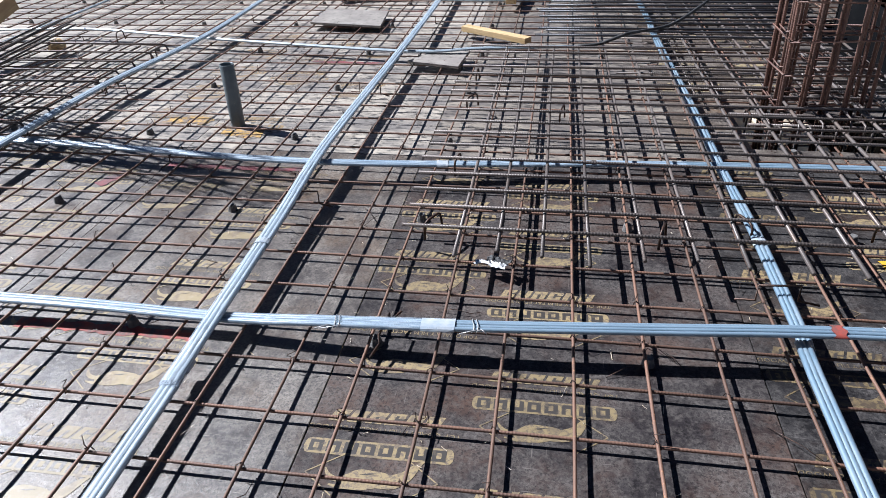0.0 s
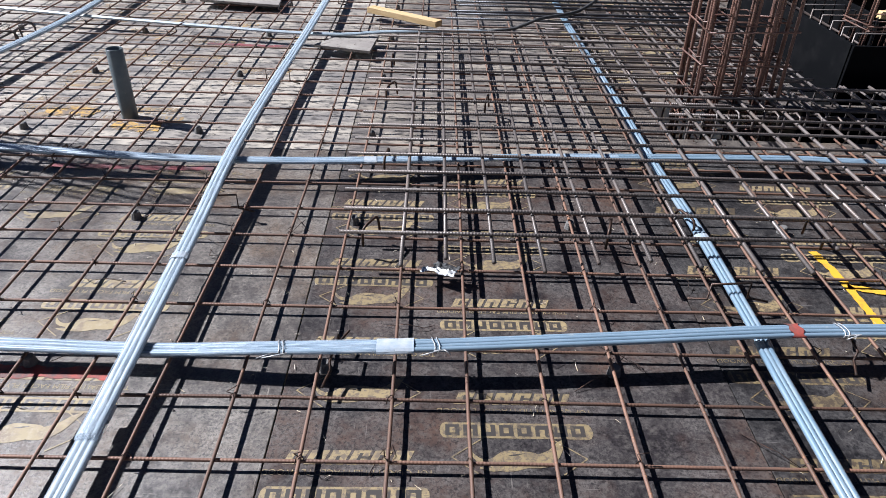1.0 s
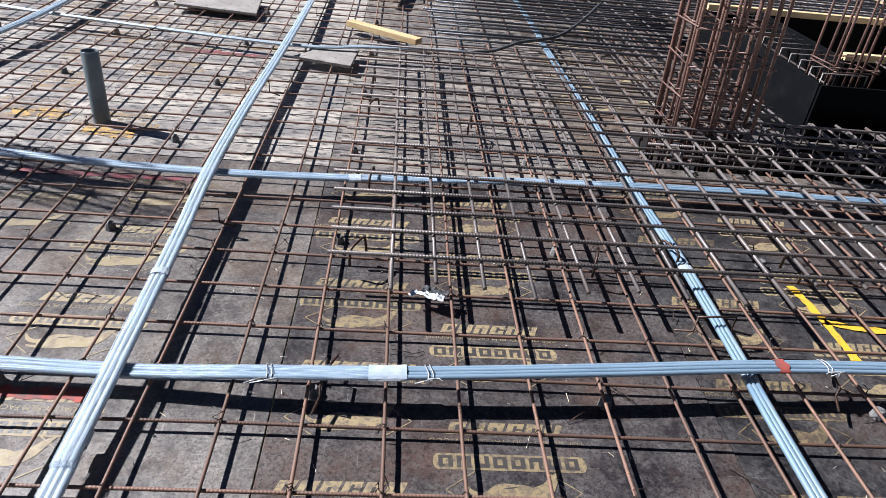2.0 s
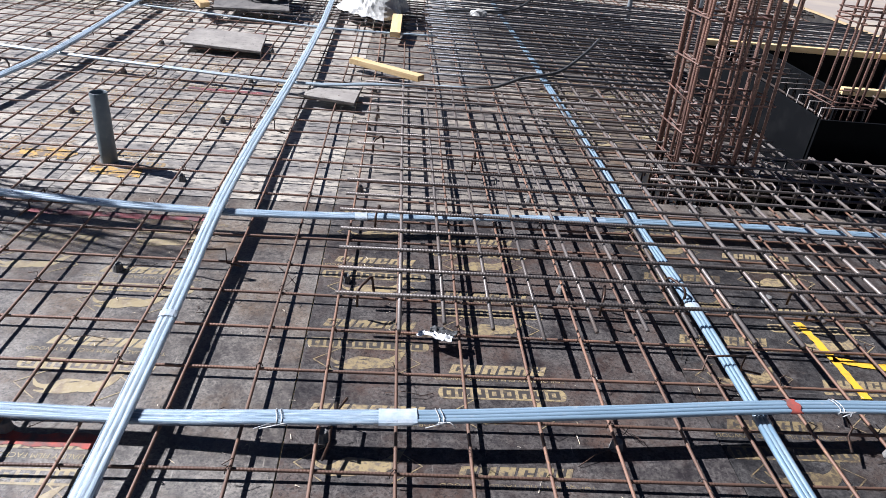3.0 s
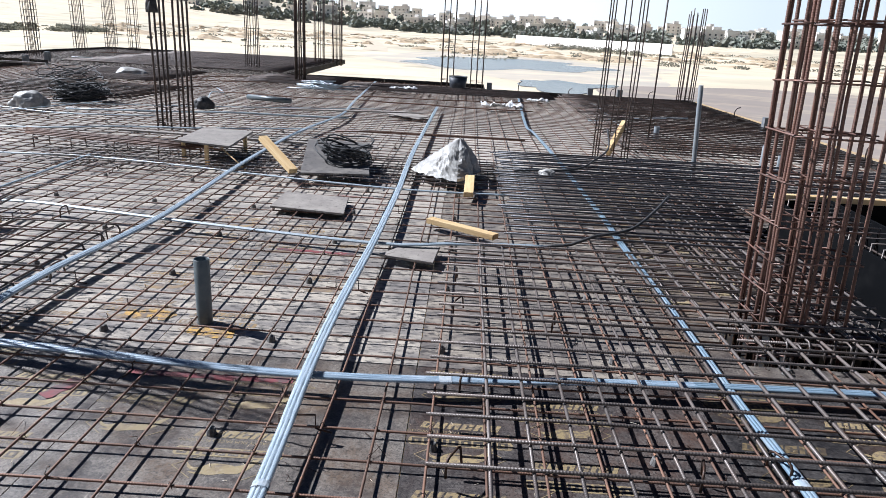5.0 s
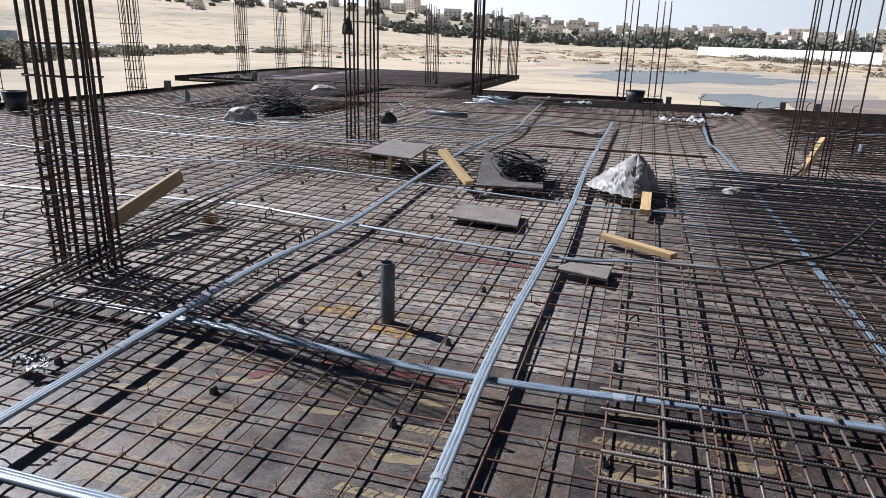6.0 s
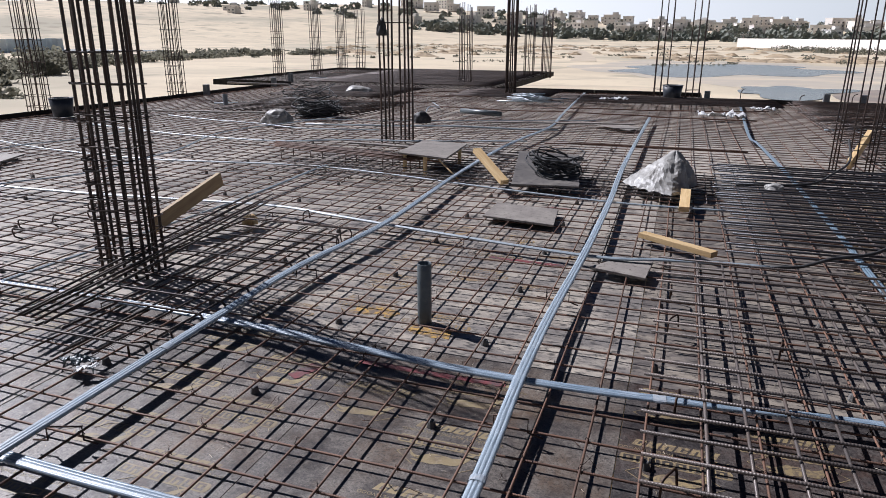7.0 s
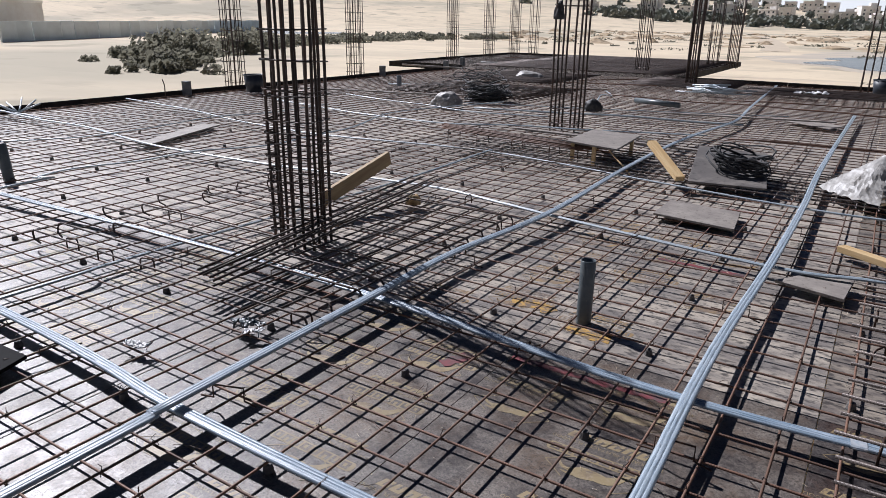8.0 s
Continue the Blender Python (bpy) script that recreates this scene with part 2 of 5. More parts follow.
M["sheet_white"] = material("plastic_sacking", (0.37, 0.36, 0.34), 0.5, color2=(0.24, 0.225, 0.205), scale=9, bump=0.4, bump_scale=26)
M["white"] = material("white_scrap", (0.7, 0.7, 0.7), 0.5, color2=(0.5, 0.5, 0.5), scale=30)
M["oiled"] = ribbed(material("dark_oiled_rebar", (0.06, 0.06, 0.067), 0.4, 0.4, color2=(0.08, 0.072, 0.068), scale=6, mix=(0.5, 0.75), rand=0.3), "X", 0.011, 0.3)
M["cable"] = material("black_cable", (0.02, 0.02, 0.022), 0.65, color2=(0.05, 0.05, 0.05), scale=20)
M["straw"] = material("wood_chips", (0.5, 0.4, 0.25), 0.8, color2=(0.6, 0.56, 0.5), scale=90)
M["bucket"] = material("scuffed_blue_black_plastic", (0.022, 0.028, 0.04), 0.45, color2=(0.06, 0.065, 0.072), scale=9, mix=(0.5, 0.75))
M["edge_block"] = material("dusty_blue_grey_block", (0.1, 0.115, 0.13), 0.8, color2=(0.17, 0.17, 0.17), scale=14)


# ---- mesh helpers ----
def mesh_from(name, verts, faces, mats=(), idx=None, smooth=True):
    me = bpy.data.meshes.new(name)
    me.from_pydata([tuple(v) for v in verts], [], [tuple(f) for f in faces])
    for m in mats:
        me.materials.append(m)
    if idx is not None:
        me.polygons.foreach_set("material_index", idx)
    if smooth:
        me.polygons.foreach_set("use_smooth", [True] * len(me.polygons))
    me.update()
    return me


def tube_data(pts, r, sides=6, caps=True, base=0):
    """Vertices and faces of a round bar along points."""
    pts = [Vector(p) for p in pts]
    V, F = [], []
    t0 = (pts[1] - pts[0]).normalized()
    ref = Vector((0, 0, 1)) if abs(t0.z) < 0.9 else Vector((1, 0, 0))
    u = t0.cross(ref).normalized()
    for i, p in enumerate(pts):
        a = pts[max(i - 1, 0)]
        b = pts[min(i + 1, len(pts) - 1)]
        t = (b - a).normalized()
        u = (u - t * u.dot(t)).normalized()
        w = t.cross(u)
        for k in range(sides):
            ang = 2 * math.pi * k / sides
            V.append(p + (u * math.cos(ang) + w * math.sin(ang)) * r)
    for i in range(len(pts) - 1):
        for k in range(sides):
            a, b = base + i * sides + k, base + i * sides + (k + 1) % sides
            F.append((a, b, b + sides, a + sides))
    if caps:
        F.append(tuple(base + k for k in reversed(range(sides))))
        F.append(tuple(base + (len(pts) - 1) * sides + k for k in range(sides)))
    return V, F


def tube(name, pts, r, mat, parent=None, sides=6, label=""):
    V, F = tube_data(pts, r, sides)
    return put(name, mesh_from(name, V, F, (mat,)), parent, label)


def tubes(name, paths, mat, parent=None, sides=5, label=""):
    """Many thin bars in one mesh: (points, radius) each."""
    V, F = [], []
    for pts, r in paths:
        v, f = tube_data(pts, r, sides, True, len(V))
        V += v
        F += f
    return put(name, mesh_from(name, V, F, (mat,)), parent, label)


def put(name, me, parent=None, label=""):
    ob = new(name, me)
    if parent:
        ob.parent = parent
    if label:
        ob["label"] = label
    return ob


def thing(name, label, category, group="", kind="", at=(0, 0, 0), turn=0.0):
    e = new(name)
    e.empty_display_size = 0.1
    e.location, e.rotation_euler = at, (0, 0, radians(turn))
    return tagged(e, label, category, group, kind)


def part(name, bm, mat, parent, label="", smooth=False):
    me = bpy.data.meshes.new(name)
    bm.to_mesh(me)
    bm.free()
    me.materials.append(mat)
    if smooth:
        me.polygons.foreach_set("use_smooth", [True] * len(me.polygons))
    return put(name, me, parent, label)


def box_bm(sx, sy, sz, m=Matrix(), bevel=0.0, bm=None):
    bm = bm or bmesh.new()
    r = bmesh.ops.create_cube(bm, size=1.0, matrix=m @ Matrix.Diagonal((sx, sy, sz, 1)))
    if bevel:
        es = list({e for v in r["verts"] for e in v.link_edges})
        bmesh.ops.bevel(bm, geom=es, offset=bevel, segments=2, affect="EDGES", profile=0.6)
    return bm


def wobble(a, b, step, amp, rng, dz=0.0):
    """Points from a to b, slightly uneven as hand-laid bars are."""
    a, b = Vector(a), Vector(b)
    n = max(2, int((b - a).length / step) + 1)
    ph = [rng.uniform(0, 6.28) for _ in range(4)]
    side = Vector((-(b - a).y, (b - a).x, 0)).normalized()
    out = []
    for i in range(n + 1):
        s = i / n * (b - a).length
        d = amp * (math.sin(s * 1.1 + ph[0]) + 0.6 * math.sin(s * 2.7 + ph[1]))
        z = dz * (math.sin(s * 1.6 + ph[2]) + 0.5 * math.sin(s * 3.9 + ph[3]))
        out.append(a + (b - a) * (i / n) + side * d + Vector((0, 0, z)))
    return out


def smooth_path(pts, step=0.12):
    """A Catmull-Rom curve through points."""
    P = [Vector(p) for p in pts]
    P = [P[0] * 2 - P[1]] + P + [P[-1] * 2 - P[-2]]
    out = []
    for i in range(1, len(P) - 2):
        n = max(2, int((P[i + 1] - P[i]).length / step))
        for k in range(n):
            t = k / n
            out.append(0.5 * (2 * P[i] + (P[i + 1] - P[i - 1]) * t + (2 * P[i - 1] - 5 * P[i] + 4 * P[i + 1] - P[i + 2]) * t * t
                              + (3 * P[i] - P[i - 1] - 3 * P[i + 1] + P[i + 2]) * t ** 3))
    out.append(P[-2])
    return out


# ---- the deck: film-faced plywood laid sheet by sheet ----
SLABS = [(-11.4, 5.1, -4.0, 17.2), (-11.4, 0.2, 17.2, 18.7), (-11.4, -5.0, 18.7, 27.3), (-14.2, -11.4, 18.7, 27.3)]   # x0, x1, y0, y1
PIT = (2.35, 3.95, 4.15, 5.95)
HOLE = (2.12, 4.02, 3.93, 6.02)
TRENCH = (1.2, 5.0, 3.42, 3.9)      # the beam trench before it, out of which the rusty column rises
PRINT_X, PRINT_Y = 0.41, 0.411
SHIFT = {-1: 0.0, -2: 0.06, -3: 0.17}      # how far the print is shifted along each row of sheets


def minus(r, h):
    """What is left of a rectangle when another is taken out."""
    x0, x1, y0, y1 = r
    a0, a1, b0, b1 = max(x0, h[0]), min(x1, h[1]), max(y0, h[2]), min(y1, h[3])
    if a0 >= a1 or b0 >= b1:
        return [r]
    out = [(x0, x1, y0, b0), (x0, x1, b1, y1), (x0, a0, b0, b1), (a1, x1, b0, b1)]
    return [q for q in out if q[1] - q[0] > 0.02 and q[3] - q[2] > 0.02]


def stamp_mesh(fine, ink="gold", plate=True):
    """The repeating mill print of the sheets: emblem, name plate, slogan and name bars, printed to be read from the far side."""
    V, F, I = [], [], []

    def poly(pts, mat=0, z=0.0):
        base = len(V)
        V.extend((x, y, z) for x, y in pts)
        F.append(tuple(range(base, base + len(pts))))
        I.append(mat)

    def bar(x, y, w, h, lo, hi, slant, mat, z):
        """A slanted bar between two shares of a row's height."""
        poly([(x + slant * lo, y + h * lo), (x + w + slant * lo, y + h * lo), (x + w + slant * hi, y + h * hi), (x + slant * hi, y + h * hi)], mat, z)

    w, h, y0, slant = (0.043, 0.042, 0.058, 0.016) if plate else (0.046, 0.05, 0.054, 0.019)
    slots = ((0.22, 0.78), (0.34, 1.04), (-0.04, 0.6), (0.2, 0.8), (-0.04, 0.66), (0.36, 1.04))
    for k in range(6):                       # the name, as slanted blocks with slots
        x = -0.158 + k * (w + 0.008)
        bar(x, y0, w, h, 0, 1, slant, 0, 0.0)
        lo, hi = slots[k]
        bar(x + w * 0.4, y0, w * 0.2, h, lo, hi, slant, 1, 0.0004)
        if k in (0, 3):
            bar(x + w * 0.4, y0, w * 0.62, h, 0.42, 0.58, slant, 1, 0.0005)
    if plate:
        ring = []
        for cx, a0 in ((0.18, 0), (-0.18, 180)):
            for i in range(7):
                a = radians(a0 - 90 + 30 * i)
                ring.append((cx + 0.014 * math.cos(a), -0.03 + 0.025 * math.sin(a)))
        poly(ring)
        for k in range(8):                       # the second name, dark on its plate
            x = -0.18 + k * 0.0455
            bar(x, -0.048, 0.036, 0.036, 0, 1, 0.0, 1, 0.0004)
            lo, hi = ((0.25, 0.75), (-0.05, 0.6), (0.35, 1.05), (0.25, 0.75))[k % 4]
            bar(x + 0.011, -0.048, 0.013, 0.036, lo, hi, 0.0, 0, 0.0008)
    ey = -0.115
    ring = []
    for i in range(28):                      # the emblem: a swelling body with a swept-up tail and two thin legs, in plain colour
        q = 2 * math.pi * i / 28
        swell = 1 + 0.2 * math.sin(2 * q + 0.6) + 0.16 * max(0.0, math.sin(q)) * math.cos(3 * q)
        ring.append((-0.012 + 0.056 * swell * math.cos(q), ey - 0.008 + 0.034 * swell * math.sin(q)))
    poly(ring)
    for pts, z in (([(0.02, -0.014, 0.016), (0.058, -0.006, 0.021), (0.086, 0.014, 0.016), (0.104, 0.042, 0.01), (0.122, 0.062, 0.002)], 0.0002),
                   ([(-0.05, -0.004, 0.011), (-0.078, -0.014, 0.008), (-0.104, -0.004, 0.006), (-0.118, 0.018, 0.002)], 0.0003),
                   ([(-0.03, -0.026, 0.008), (-0.066, -0.035, 0.006), (-0.098, -0.03, 0.002)], 0.0001)):
        run = smooth_path([(x, ey + y, t) for x, y, t in pts], 0.012)
        for i, (p, q) in enumerate(zip(run, run[1:])):
            d0 = Vector(((run[min(i + 1, len(run) - 1)] - run[max(i - 1, 0)]).y, -(run[min(i + 1, len(run) - 1)] - run[max(i - 1, 0)]).x)).normalized()
            d1 = Vector(((run[min(i + 2, len(run) - 1)] - p).y, -(run[min(i + 2, len(run) - 1)] - p).x)).normalized()
            poly([(p.x - d0.x * p.z, p.y - d0.y * p.z), (p.x + d0.x * p.z, p.y + d0.y * p.z), (q.x + d1.x * q.z, q.y + d1.y * q.z), (q.x - d1.x * q.z, q.y - d1.y * q.z)], 0, z)
    poly([(-0.03, ey + 0.006), (-0.01, ey + 0.006), (0.016, ey + 0.014), (-0.005, ey + 0.012)], 1, 0.0005)
    hexa = [(0.165 * math.cos(radians(60 * i)), ey + 0.072 * math.sin(radians(60 * i))) for i in range(7)]
    for (xa, ya), (xb, yb) in list(zip(hexa, hexa[1:]))[2:4] + list(zip(hexa, hexa[1:]))[5:6] + list(zip(hexa, hexa[1:]))[:1]:
        d = Vector((xb - xa, yb - ya)).normalized().orthogonal() * 0.0017
        poly([(xa - d.x, ya - d.y), (xb - d.x, yb - d.y), (xb + d.x, yb + d.y), (xa + d.x, ya + d.y)], 0, 0.0004)
    if fine:
        cu = bpy.data.curves.new("slogan", "FONT")
        cu.body, cu.size, cu.align_x, cu.resolution_u = "TOP QUALITY FILM FACED PLYWOOD", 0.0235, "CENTER", 2
        tmp = new("slogan", cu)
        me = bpy.data.meshes.new_from_object(tmp.evaluated_get(bpy.context.evaluated_depsgraph_get()))
        base = len(V)
        V.extend((-v.co.x, 0.043 - v.co.y, 0.0) for v in me.vertices)
        for p in me.polygons:
            F.append(tuple(base + i for i in p.vertices))
            I.append(0)
        bpy.data.objects.remove(tmp)
    else:
        for k in range(9):
            bar(-0.17 + k * 0.038, 0.027, 0.03, 0.012, 0, 1, 0.0, 0, 0.0)
    return mesh_from("print", V, F, (M[ink], M["print_dark"] if ink in ("gold", "gold_dull") else M["film_grey"] if ink == "gold_faded" else M["aged_ply"]), I, smooth=False)


def build_deck():
    rng = random.Random(4)
    floor = thing("floor", "dusty brown film-faced plywood deck with worn gold mill prints", "deck", kind="structure")
    cache = {}
    plates = {"film": (stamp_mesh(True, "gold_dull"), stamp_mesh(True, "gold_dull", False)), "film_brown": (stamp_mesh(True), stamp_mesh(True, "gold", False)), "film_grey": (stamp_mesh(True, "gold_faded"), stamp_mesh(True, "gold_faded", False)),
              "aged_ply": (stamp_mesh(False, "gold_faint"), stamp_mesh(False, "gold_faint", False))}
    plates["far"] = (stamp_mesh(False), stamp_mesh(False, "gold", False))
    for x0, x1, y0, y1 in SLABS:
        i0, i1 = math.floor((x0 - 0.87) / 1.22), math.ceil((x1 - 0.87) / 1.22)
        for i in range(i0, i1):
            shift = 2.3
            j0, j1 = math.floor((y0 - 0.9 - shift) / 2.44), math.ceil((y1 - 0.9 - shift) / 2.44)
            for j in range(j0, j1):
                sx, sy = 0.87 + i * 1.22, 0.9 + shift + j * 2.44
                full = (max(sx, x0), min(sx + 1.22, x1), max(sy, y0), min(sy + 2.44, y1))
                if full[1] - full[0] < 0.05 or full[3] - full[2] < 0.05:
                    continue
                for r in [u for p in minus(full, HOLE) for u in minus(p, TRENCH)]:
                    w, d = r[1] - r[0] - 0.004, r[3] - r[2] - 0.004
                    # sheet kind by place: darkest near right, paler leftwards and farther out
                    kind = "film" if sx > 0.5 and sy < 3.0 else "film_grey" if 0.5 < sx < 2.5 and sy < 8.0 else "film_brown" if sx > -0.4 and sy < 3.0 else "film_grey" if sy < 3.0 and sx > -5.5 else "mid_brown_ply" if sy < 8.0 and -0.5 < sx < 0.5 else "aged_ply" if sy < 5.5 and -3.0 < sx < 2.2 else "worn_ply"
                    key = (round(w, 3), round(d, 3), kind)
                    if key not in cache:
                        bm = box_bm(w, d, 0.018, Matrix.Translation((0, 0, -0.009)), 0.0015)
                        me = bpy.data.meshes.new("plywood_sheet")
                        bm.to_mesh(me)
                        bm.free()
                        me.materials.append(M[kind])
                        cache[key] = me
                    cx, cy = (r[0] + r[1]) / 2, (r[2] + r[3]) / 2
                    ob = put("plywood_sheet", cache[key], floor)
                    ob.location = (cx, cy, rng.uniform(-0.0012, 0.0012))
                    if kind in ("worn_ply", "mid_brown_ply") or sx > 2.0 or (kind == "aged_ply" and sx > 0):
                        continue
                    for c in range(3):
                        px = sx + 0.203 + c * PRINT_X - (0.06 if i == -3 else 0.0)
                        ph = (0.2 if c == 1 else 0.0) + SHIFT.get(i, 0.09 * (i % 4))
                        k0 = math.ceil((r[2] - 1.42 - ph) / PRINT_Y)
                        while 1.42 + ph + k0 * PRINT_Y < r[3]:
                            py = 1.42 + ph + k0 * PRINT_Y
                            k0 += 1
                            if not (r[0] + 0.2 <= px <= r[1] - 0.2 and r[2] + 0.19 < py < r[3] - 0.1) or rng.random() < (0.3 if kind == "aged_ply" else 0.04):
                                continue
                            near = -2.0 < px < 1.4 and py < 2.9
                            pick = plates[kind if near or kind == "aged_ply" else "far" if kind.startswith("film") and kind != "film_grey" else "film_grey"]
                            pr = put("print", pick[1 if i == -2 and c == 2 or rng.random() < 0.15 else 0], ob)
                            pr.location = (px - cx, py - cy, 0.0009)
                            pr.rotation_euler = (0, 0, rng.uniform(-0.012, 0.012))
    return floor


# ---- reinforcement ----
BAR_R = 0.005


def clear_spans(a, b, hole):
    """The parts of a bar from a to b that lie outside a gap."""
    if hole is None or hole[1] <= a or hole[0] >= b:
        return [(a, b)]
    return [(p, q) for p, q in ((a, hole[0]), (hole[1], b)) if q - p > 0.1]


def clear_holes(a, b, at, axis):
    """The parts of a mesh bar that lie outside the openings; axis 0 for bars along y, 1 for bars along x."""
    spans = [(a, b)]
    for h in (HOLE, TRENCH):
        lo, hi, c, d = (h[0], h[1], h[2], h[3]) if axis == 0 else (h[2], h[3], h[0], h[1])
        if lo - 0.05 < at < hi + 0.05:
            spans = [q for p in spans for q in clear_spans(*p, (c - 0.05, d + 0.05))]
    return spans


def bottom_mesh():
    rng = random.Random(11)
    mesh = thing("rebar_mesh", "rusty hand-tied bottom reinforcement mesh on concrete spacers over the deck", "rebar mesh")
    x = -0.26 - 0.2 * 55
    while x < 5.05:
        y1 = 17.1 if x > 0.15 else 18.6
        for a, b in clear_holes(-3.9, y1, x, 0):
            tube("long_bar", wobble((x + rng.uniform(-0.008, 0.008), a, 0.041), (x + rng.uniform(-0.008, 0.008), b, 0.041), 0.7, 0.004, rng, 0.0015), BAR_R, M["rust"], mesh, 6)
        x += 0.2
    y = 1.462 - 0.194 * 27
    while y < 18.6:
        for a, b in clear_holes(-11.3, 5.0 if y < 17.1 else 0.1, y, 1):
            tube("cross_bar", wobble((a, y + rng.uniform(-0.006, 0.006), 0.031), (b, y + rng.uniform(-0.006, 0.006), 0.031), 0.7, 0.004, rng, 0.0015), BAR_R, M["rust_x"], mesh, 6)
        y += 0.194
    far = []
    for k in range(45):
        xx = -14.1 + k * 0.2
        far.append((wobble((xx, 18.8, 0.041), (xx, 27.2, 0.041), 1.5, 0.004, rng), BAR_R))
    for k in range(44):
        yy = 18.8 + k * 0.194
        far.append((wobble((-14.1, yy, 0.031), (-5.1, yy, 0.031), 1.5, 0.004, rng), BAR_R))
    ob = tubes("distant_mesh", far, M["cage"], mesh, 4)
    ob["kind"] = "stuff"
    return mesh


def top_mesh(name, label, xs, ys, x_span, y_span, r=0.008, z=0.125, seed=1, jx=0.02, jy=0.04, mx="steel", my="steel_y", hooks=0.0):
    """A mat of heavier top bars: long bars below, cross bars tied over them."""
    rng = random.Random(seed)
    mat = thing(name, label, "rebar mat")
    for x in xs:
        for a, b in clear_spans(y_span[0] + rng.uniform(-jy, jy), y_span[1], (HOLE[2] - 0.06, HOLE[3] + 0.06) if HOLE[0] - 0.06 < x < HOLE[1] + 0.06 else None):
            tube("long_bar", wobble((x + rng.uniform(-0.01, 0.01), a, z), (x + rng.uniform(-0.01, 0.01), b, z), 0.6, 0.004, rng, 0.002), r, M[my], mat, 8)
    for y in ys:
        for a, b in clear_spans(x_span[0] + rng.uniform(-jx, jx), x_span[1], (HOLE[0] - 0.06, HOLE[1] + 0.06) if HOLE[2] - 0.06 < y < HOLE[3] + 0.06 else None):
            run = wobble((a, y + rng.uniform(-0.006, 0.006), z + 2 * r), (b, y + rng.uniform(-0.006, 0.006), z + 2 * r), 0.6, 0.003, rng, 0.002)
            if hooks:
                side = rng.uniform(-0.03, 0.03)
                for end, sgn in ((0, -1), (len(run), 1)):
                    p = run[0] if end == 0 else run[-1]
                    bend = [p + Vector((sgn * 0.022, side * 0.2, -0.008)), p + Vector((sgn * 0.034, side * 0.4, -hooks * 0.4)), p + Vector((sgn * 0.03, side * 0.7, -hooks * 0.8)), p + Vector((-sgn * 0.03, side, -hooks))]
                    run = bend[::-1] + run if end == 0 else run + bend
            tube("cross_bar", run, r, M[mx], mat, 8)
    return mat


def steps(a, b, d):
    return [a + i * d for i in range(int((b - a) / d + 1e-6) + 1)]


# ---- column cages ----
def cage(x, y, w, d, nx, ny, h, ties, r=0.008, mat="cage", label="", lean=0.0, seed=0, turn=0.0, lap=0.0, inner=False, foot=0.0, twin=False):
    rng = random.Random(seed)
    c = thing("column_cage", label or "dark upright column starter cage of ribbed steel bars with ties", "rebar cage",
              group="column starter cages", at=(x, y, 0.0), turn=turn)
    pos = [(-w / 2 + w * i / (nx - 1), s * d / 2) for i in range(nx) for s in (-1, 1)]
    pos += [(s * w / 2, -d / 2 + d * j / (ny - 1)) for j in range(1, ny - 1) for s in (-1, 1)]
    for px, py in pos:
        hh = h + rng.uniform(-0.08, 0.08)
        pts = [(px + rng.uniform(-.006, .006) + lean * z, py + rng.uniform(-.006, .006), z) for z in (-foot, hh * 0.25, hh * 0.5, hh * 0.75, hh)]
        tube("bar", pts, r, M[mat], c, 7)
        if lap and rng.random() < (0.95 if twin else 0.45):
            a = math.atan2(py, px) + rng.uniform(0.9, 1.6)
            dx, dy = -2.1 * r * math.cos(a), -2.1 * r * math.sin(a)
            drift = rng.uniform(-0.006, 0.006)
            tube("lapped_bar", [(q[0] + dx + drift * q[2], q[1] + dy, q[2] * (lap + rng.uniform(-0.05, 0.05)) / hh) for q in pts], r * 0.95, M[mat], c, 7)
    o = r + 0.005
    for z in ties:
        zz = [z + rng.uniform(-0.012, 0.012) for _ in range(4)]
        a, b = w / 2 + o, d / 2 + o
        lx = lean * z
        ring = [(-a + lx, -b, zz[0]), (a + lx, -b, zz[1]), (a + lx, b, zz[2]), (-a + lx, b, zz[3]), (-a + lx, -b, zz[0] + 0.006), (-a + lx + 0.06, -b + 0.05, zz[0])]
        tube("tie", ring, 0.005, M[mat], c, 5)
        if inner and rng.random() < 0.6:
            zi = z + rng.uniform(0.005, 0.02)
            k = 0.36
            tube("inner_tie", [(-a + lx, -b * k, zi), (a + lx, -b * k, zi + 0.006), (a + lx, b * k, zi), (-a + lx, b * k, zi + 0.006), (-a + lx, -b * k, zi + 0.004)], 0.0045, M[mat], c, 5)
            tube("inner_tie", [(-a * k + lx, -b, zi + 0.01), (a * k + lx, -b, zi + 0.014), (a * k + lx, b, zi + 0.01), (-a * k + lx, b, zi + 0.014), (-a * k + lx, -b, zi + 0.012)], 0.0045, M[mat], c, 5)
    return c


